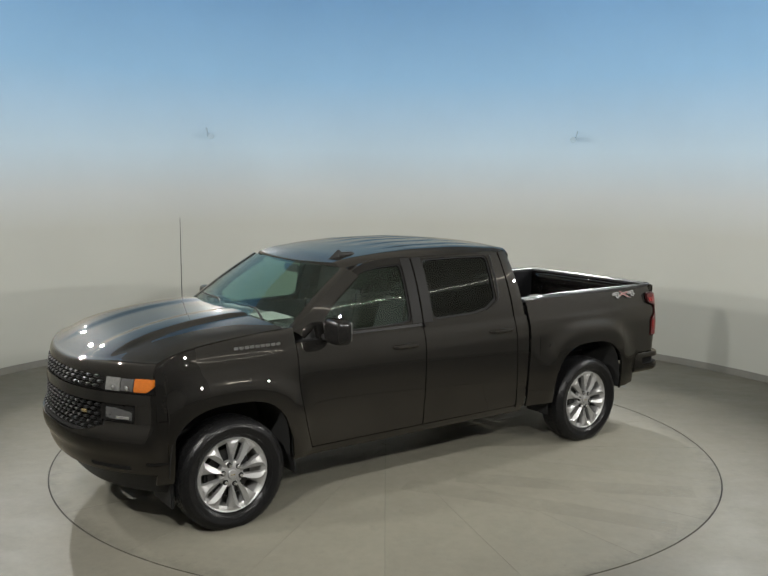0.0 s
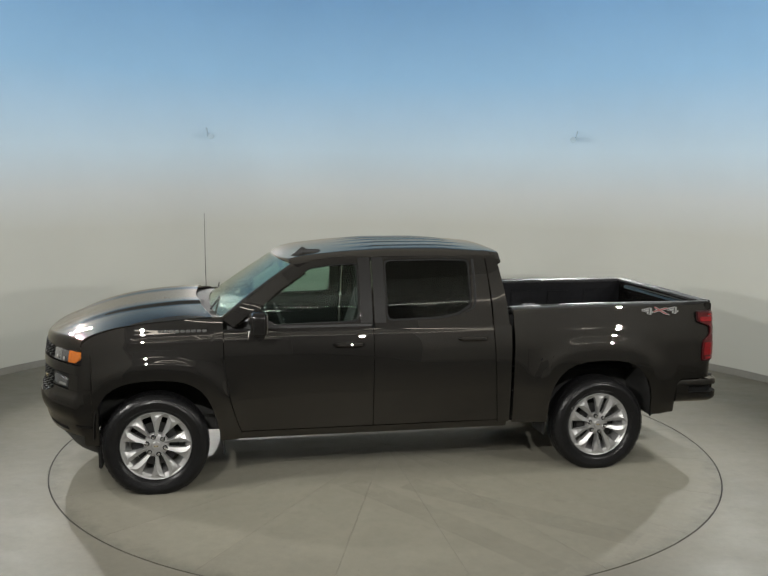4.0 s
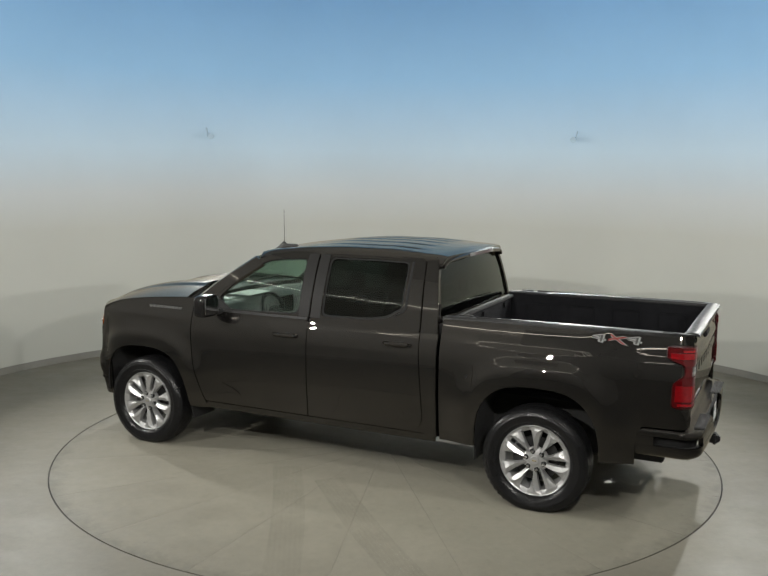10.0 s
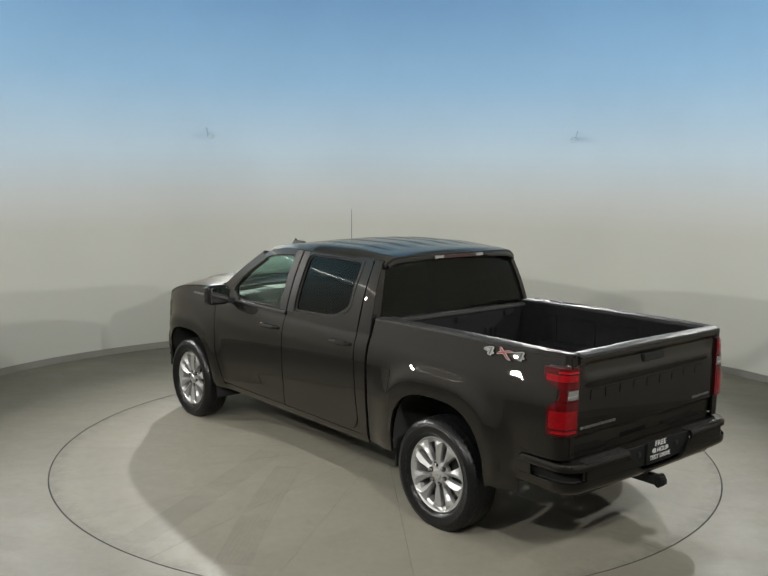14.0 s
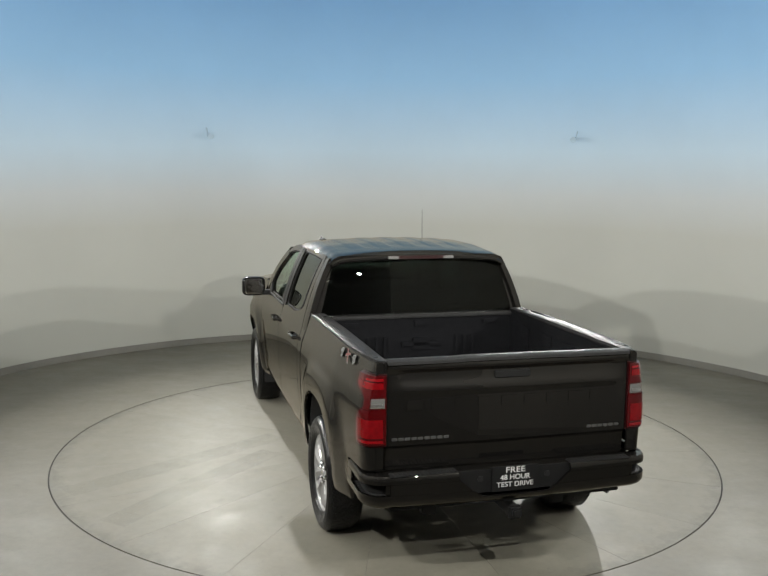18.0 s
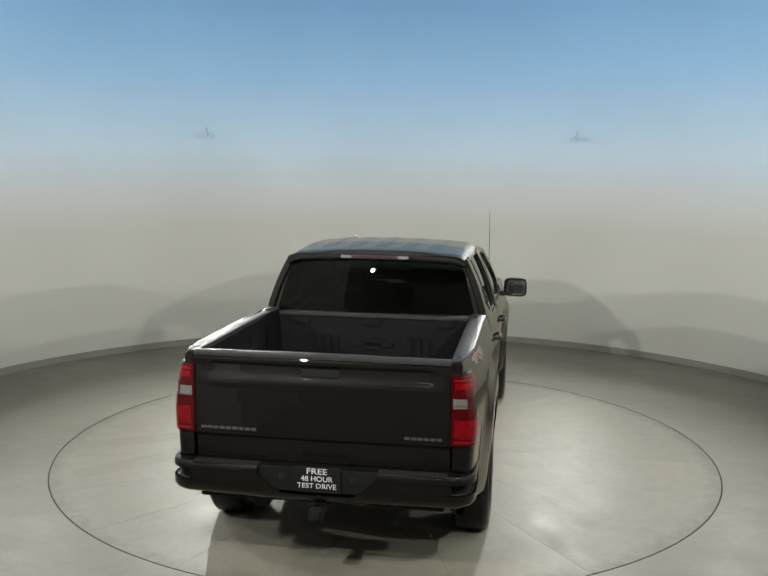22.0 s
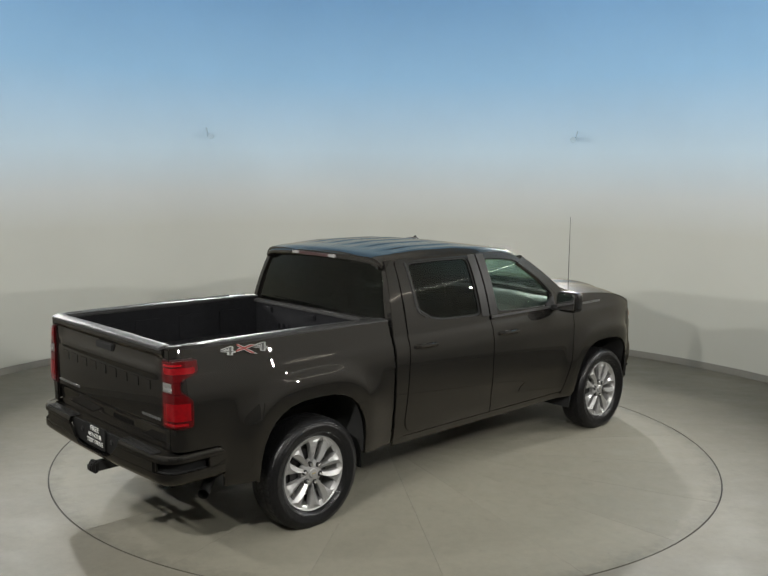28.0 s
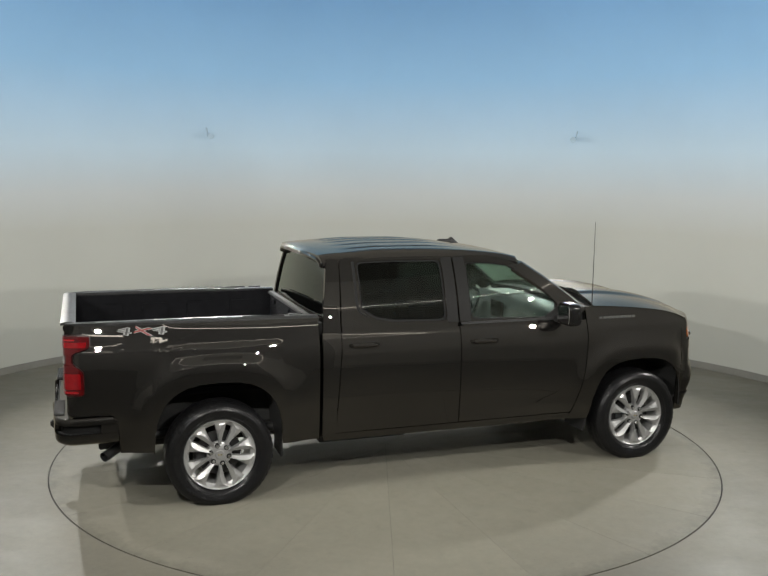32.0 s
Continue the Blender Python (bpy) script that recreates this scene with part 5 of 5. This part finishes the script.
def build_under():
    part("floor_pan", box(-1.02, 1.35, -0.90, 0.90, 0.42, 0.60, 0.03), M_UNDER, TRUCK)
    for s in (1, -1):
        part("frame_rail", box(-2.75, 2.35, s * 0.40, s * 0.50, 0.36, 0.52, 0.01), M_UNDER, TRUCK)
        part("mud_flap", sheet([[(lerp(1.375, 1.345, k), s * y, z) for k, z in ((0.0, 0.62), (0.0, 0.45), (0.5, 0.36), (1.0, 0.29))] for y in spread(0.66, 0.975, 6)], (-0.012, 0, 0), 0.003), M_BLACK, TRUCK)
        part("mud_flap", box(-1.39, -1.376, s * 0.68, s * 0.955, 0.31, 0.60, 0.006), M_BLACK, TRUCK)
    part("transmission", box(-0.6, 1.0, -0.22, 0.22, 0.29, 0.46, 0.05, 3), M_UNDER, TRUCK)
    part("drive_shaft", tube([(-1.75, 0, 0.42), (-0.5, 0, 0.40)], 0.045, 10), M_UNDER, TRUCK)
    part("fuel_tank", box(-1.05, 0.3, 0.28, 0.62, 0.34, 0.46, 0.05, 3), M_UNDER, TRUCK)
    part("silencer", box(-1.05, -0.2, -0.72, -0.42, 0.31, 0.45, 0.05, 3), M_UNDER, TRUCK)
    part("engine_block", box(1.35, 2.45, -0.50, 0.50, 0.42, 1.10, 0.05), M_UNDER, TRUCK)
    axle = part("rear_axle", tube([(-AXLE, -0.80, HUB_Z), (-AXLE, 0.80, HUB_Z)], 0.045, 12), M_UNDER, TRUCK)
    part("differential", lathe([(0.0, -0.12), (0.10, -0.10), (0.145, 0.0), (0.10, 0.10), (0.0, 0.12)], 20), M_UNDER, axle, m=pose(-AXLE, 0, HUB_Z))
    part("front_axle", tube([(AXLE, -0.80, HUB_Z), (AXLE, 0.80, HUB_Z)], 0.04, 12), M_UNDER, TRUCK)
    part("spare_wheel", lathe([(0.0, 0.40), (0.20, 0.42), (0.34, 0.40), (0.36, 0.48), (0.33, 0.58), (0.0, 0.58)], 32, "z"), M_RUBBER, TRUCK, m=pose(-2.38, 0, 0.03))


def build_cabin():
    part("cabin_floor", box(-1.00, 1.34, -0.88, 0.88, 0.58, 0.66), M_SEAT, TRUCK)
    for s in (1, -1):
        for x0, x1 in ((0.15, 1.30), (-0.90, 0.12)):
            part("door_lining", box(x0, x1, s * 0.90, s * 0.93, 0.62, 1.30, 0.008), M_SEAT, TRUCK)
    dash = part("dashboard", sheet([[(x, y, z - 0.03 * (y / 0.8) ** 2) for x, z in ((1.42, 1.36), (1.25, 1.385), (1.05, 1.37), (0.96, 1.30), (0.94, 1.10))] for y in spread(-0.82, 0.82, 13)], (0, 0, -0.08), 0.01), M_DASH, TRUCK, "grey dashboard")
    part("paper_sheet", box(1.06, 1.30, 0.10, 0.46, 1.386, 1.389), M_PAPER, dash, "white sheet on the dashboard")
    part("touch_screen", box(0.93, 0.955, -0.12, 0.12, 1.18, 1.34, 0.008), M_GLOSSBLACK, dash)
    wheel = part("steering_wheel", lathe([(0.185 + 0.016 * math.cos(a), 0.016 * math.sin(a)) for a in spread(0, 2 * math.pi, 9)[:-1]], 36, "x", closed=True), M_SEAT, TRUCK, m=pose(0.82, 0.40, 1.24, 0, 22, 0))
    part("steering_boss", box(-0.03, 0.02, -0.075, 0.075, -0.06, 0.06, 0.02), M_SEAT, wheel)
    part("steering_spoke", box(-0.015, 0.005, -0.18, 0.18, -0.02, 0.02, 0.006), M_SEAT, wheel)
    for x, ys in ((0.28, (0.40, -0.40)), (-0.62, (0.44, 0.0, -0.44))):
        for y in ys:
            half = 0.25 if x > 0 else 0.22
            seat = part("seat", box(x - 0.10, x + 0.45, y - half, y + half, 0.68, 0.88, 0.05, 3), M_SEAT, TRUCK, "black cloth seat")
            rows = [[(x - 0.05 - 0.20 * t - 0.02 * math.sin(math.pi * t), y + v * half * (1 - 0.18 * t), 0.86 + 0.60 * t) for t in spread(0, 1, 6)] for v in spread(-1, 1, 7)]
            part("backrest", sheet(rows, (-0.11, 0, -0.02), 0.03), M_SEAT, seat)
            part("headrest", box(x - 0.36, x - 0.26, y - 0.13, y + 0.13, 1.49, 1.66, 0.04, 3), M_SEAT, seat)
    part("rear_view_mirror", box(0.80, 0.83, -0.12, 0.12, 1.70, 1.77, 0.012), M_BLACK, TRUCK)
    for s in (1, -1):
        part("sun_visor", box(0.45, 0.66, s * 0.10, s * 0.60, 1.815, 1.83, 0.006), M_DASH, TRUCK)
    part("headlining", sheet([[(x, y, 1.885 - 0.06 * y * y - (0.03 if x > 0.5 else 0)) for y in spread(-0.68, 0.68, 9)] for x in spread(-0.98, 0.58, 6)], (0, 0, 0.008)), M_DASH, TRUCK)


build_sides()
build_top()
build_bed()
build_rear()
build_front()
build_wheels()
build_under()
build_cabin()


# ---------------------------------------------------------------- what moves
def motions():
    """The turntable carries the truck round at a steady pace."""
    rows_truck, rows_table = [], []
    for k in range(33):
        turn = 216.15 - 6.148 * k
        spin = pose(0, 0, 0, 0, 0, turn)
        rows_truck.append((float(k), spin @ pose(0.1693, -0.0382, 0.0)))
        rows_table.append((float(k), spin))
    walk(TRUCK, rows_truck)
    walk(TABLE, rows_table)


motions()
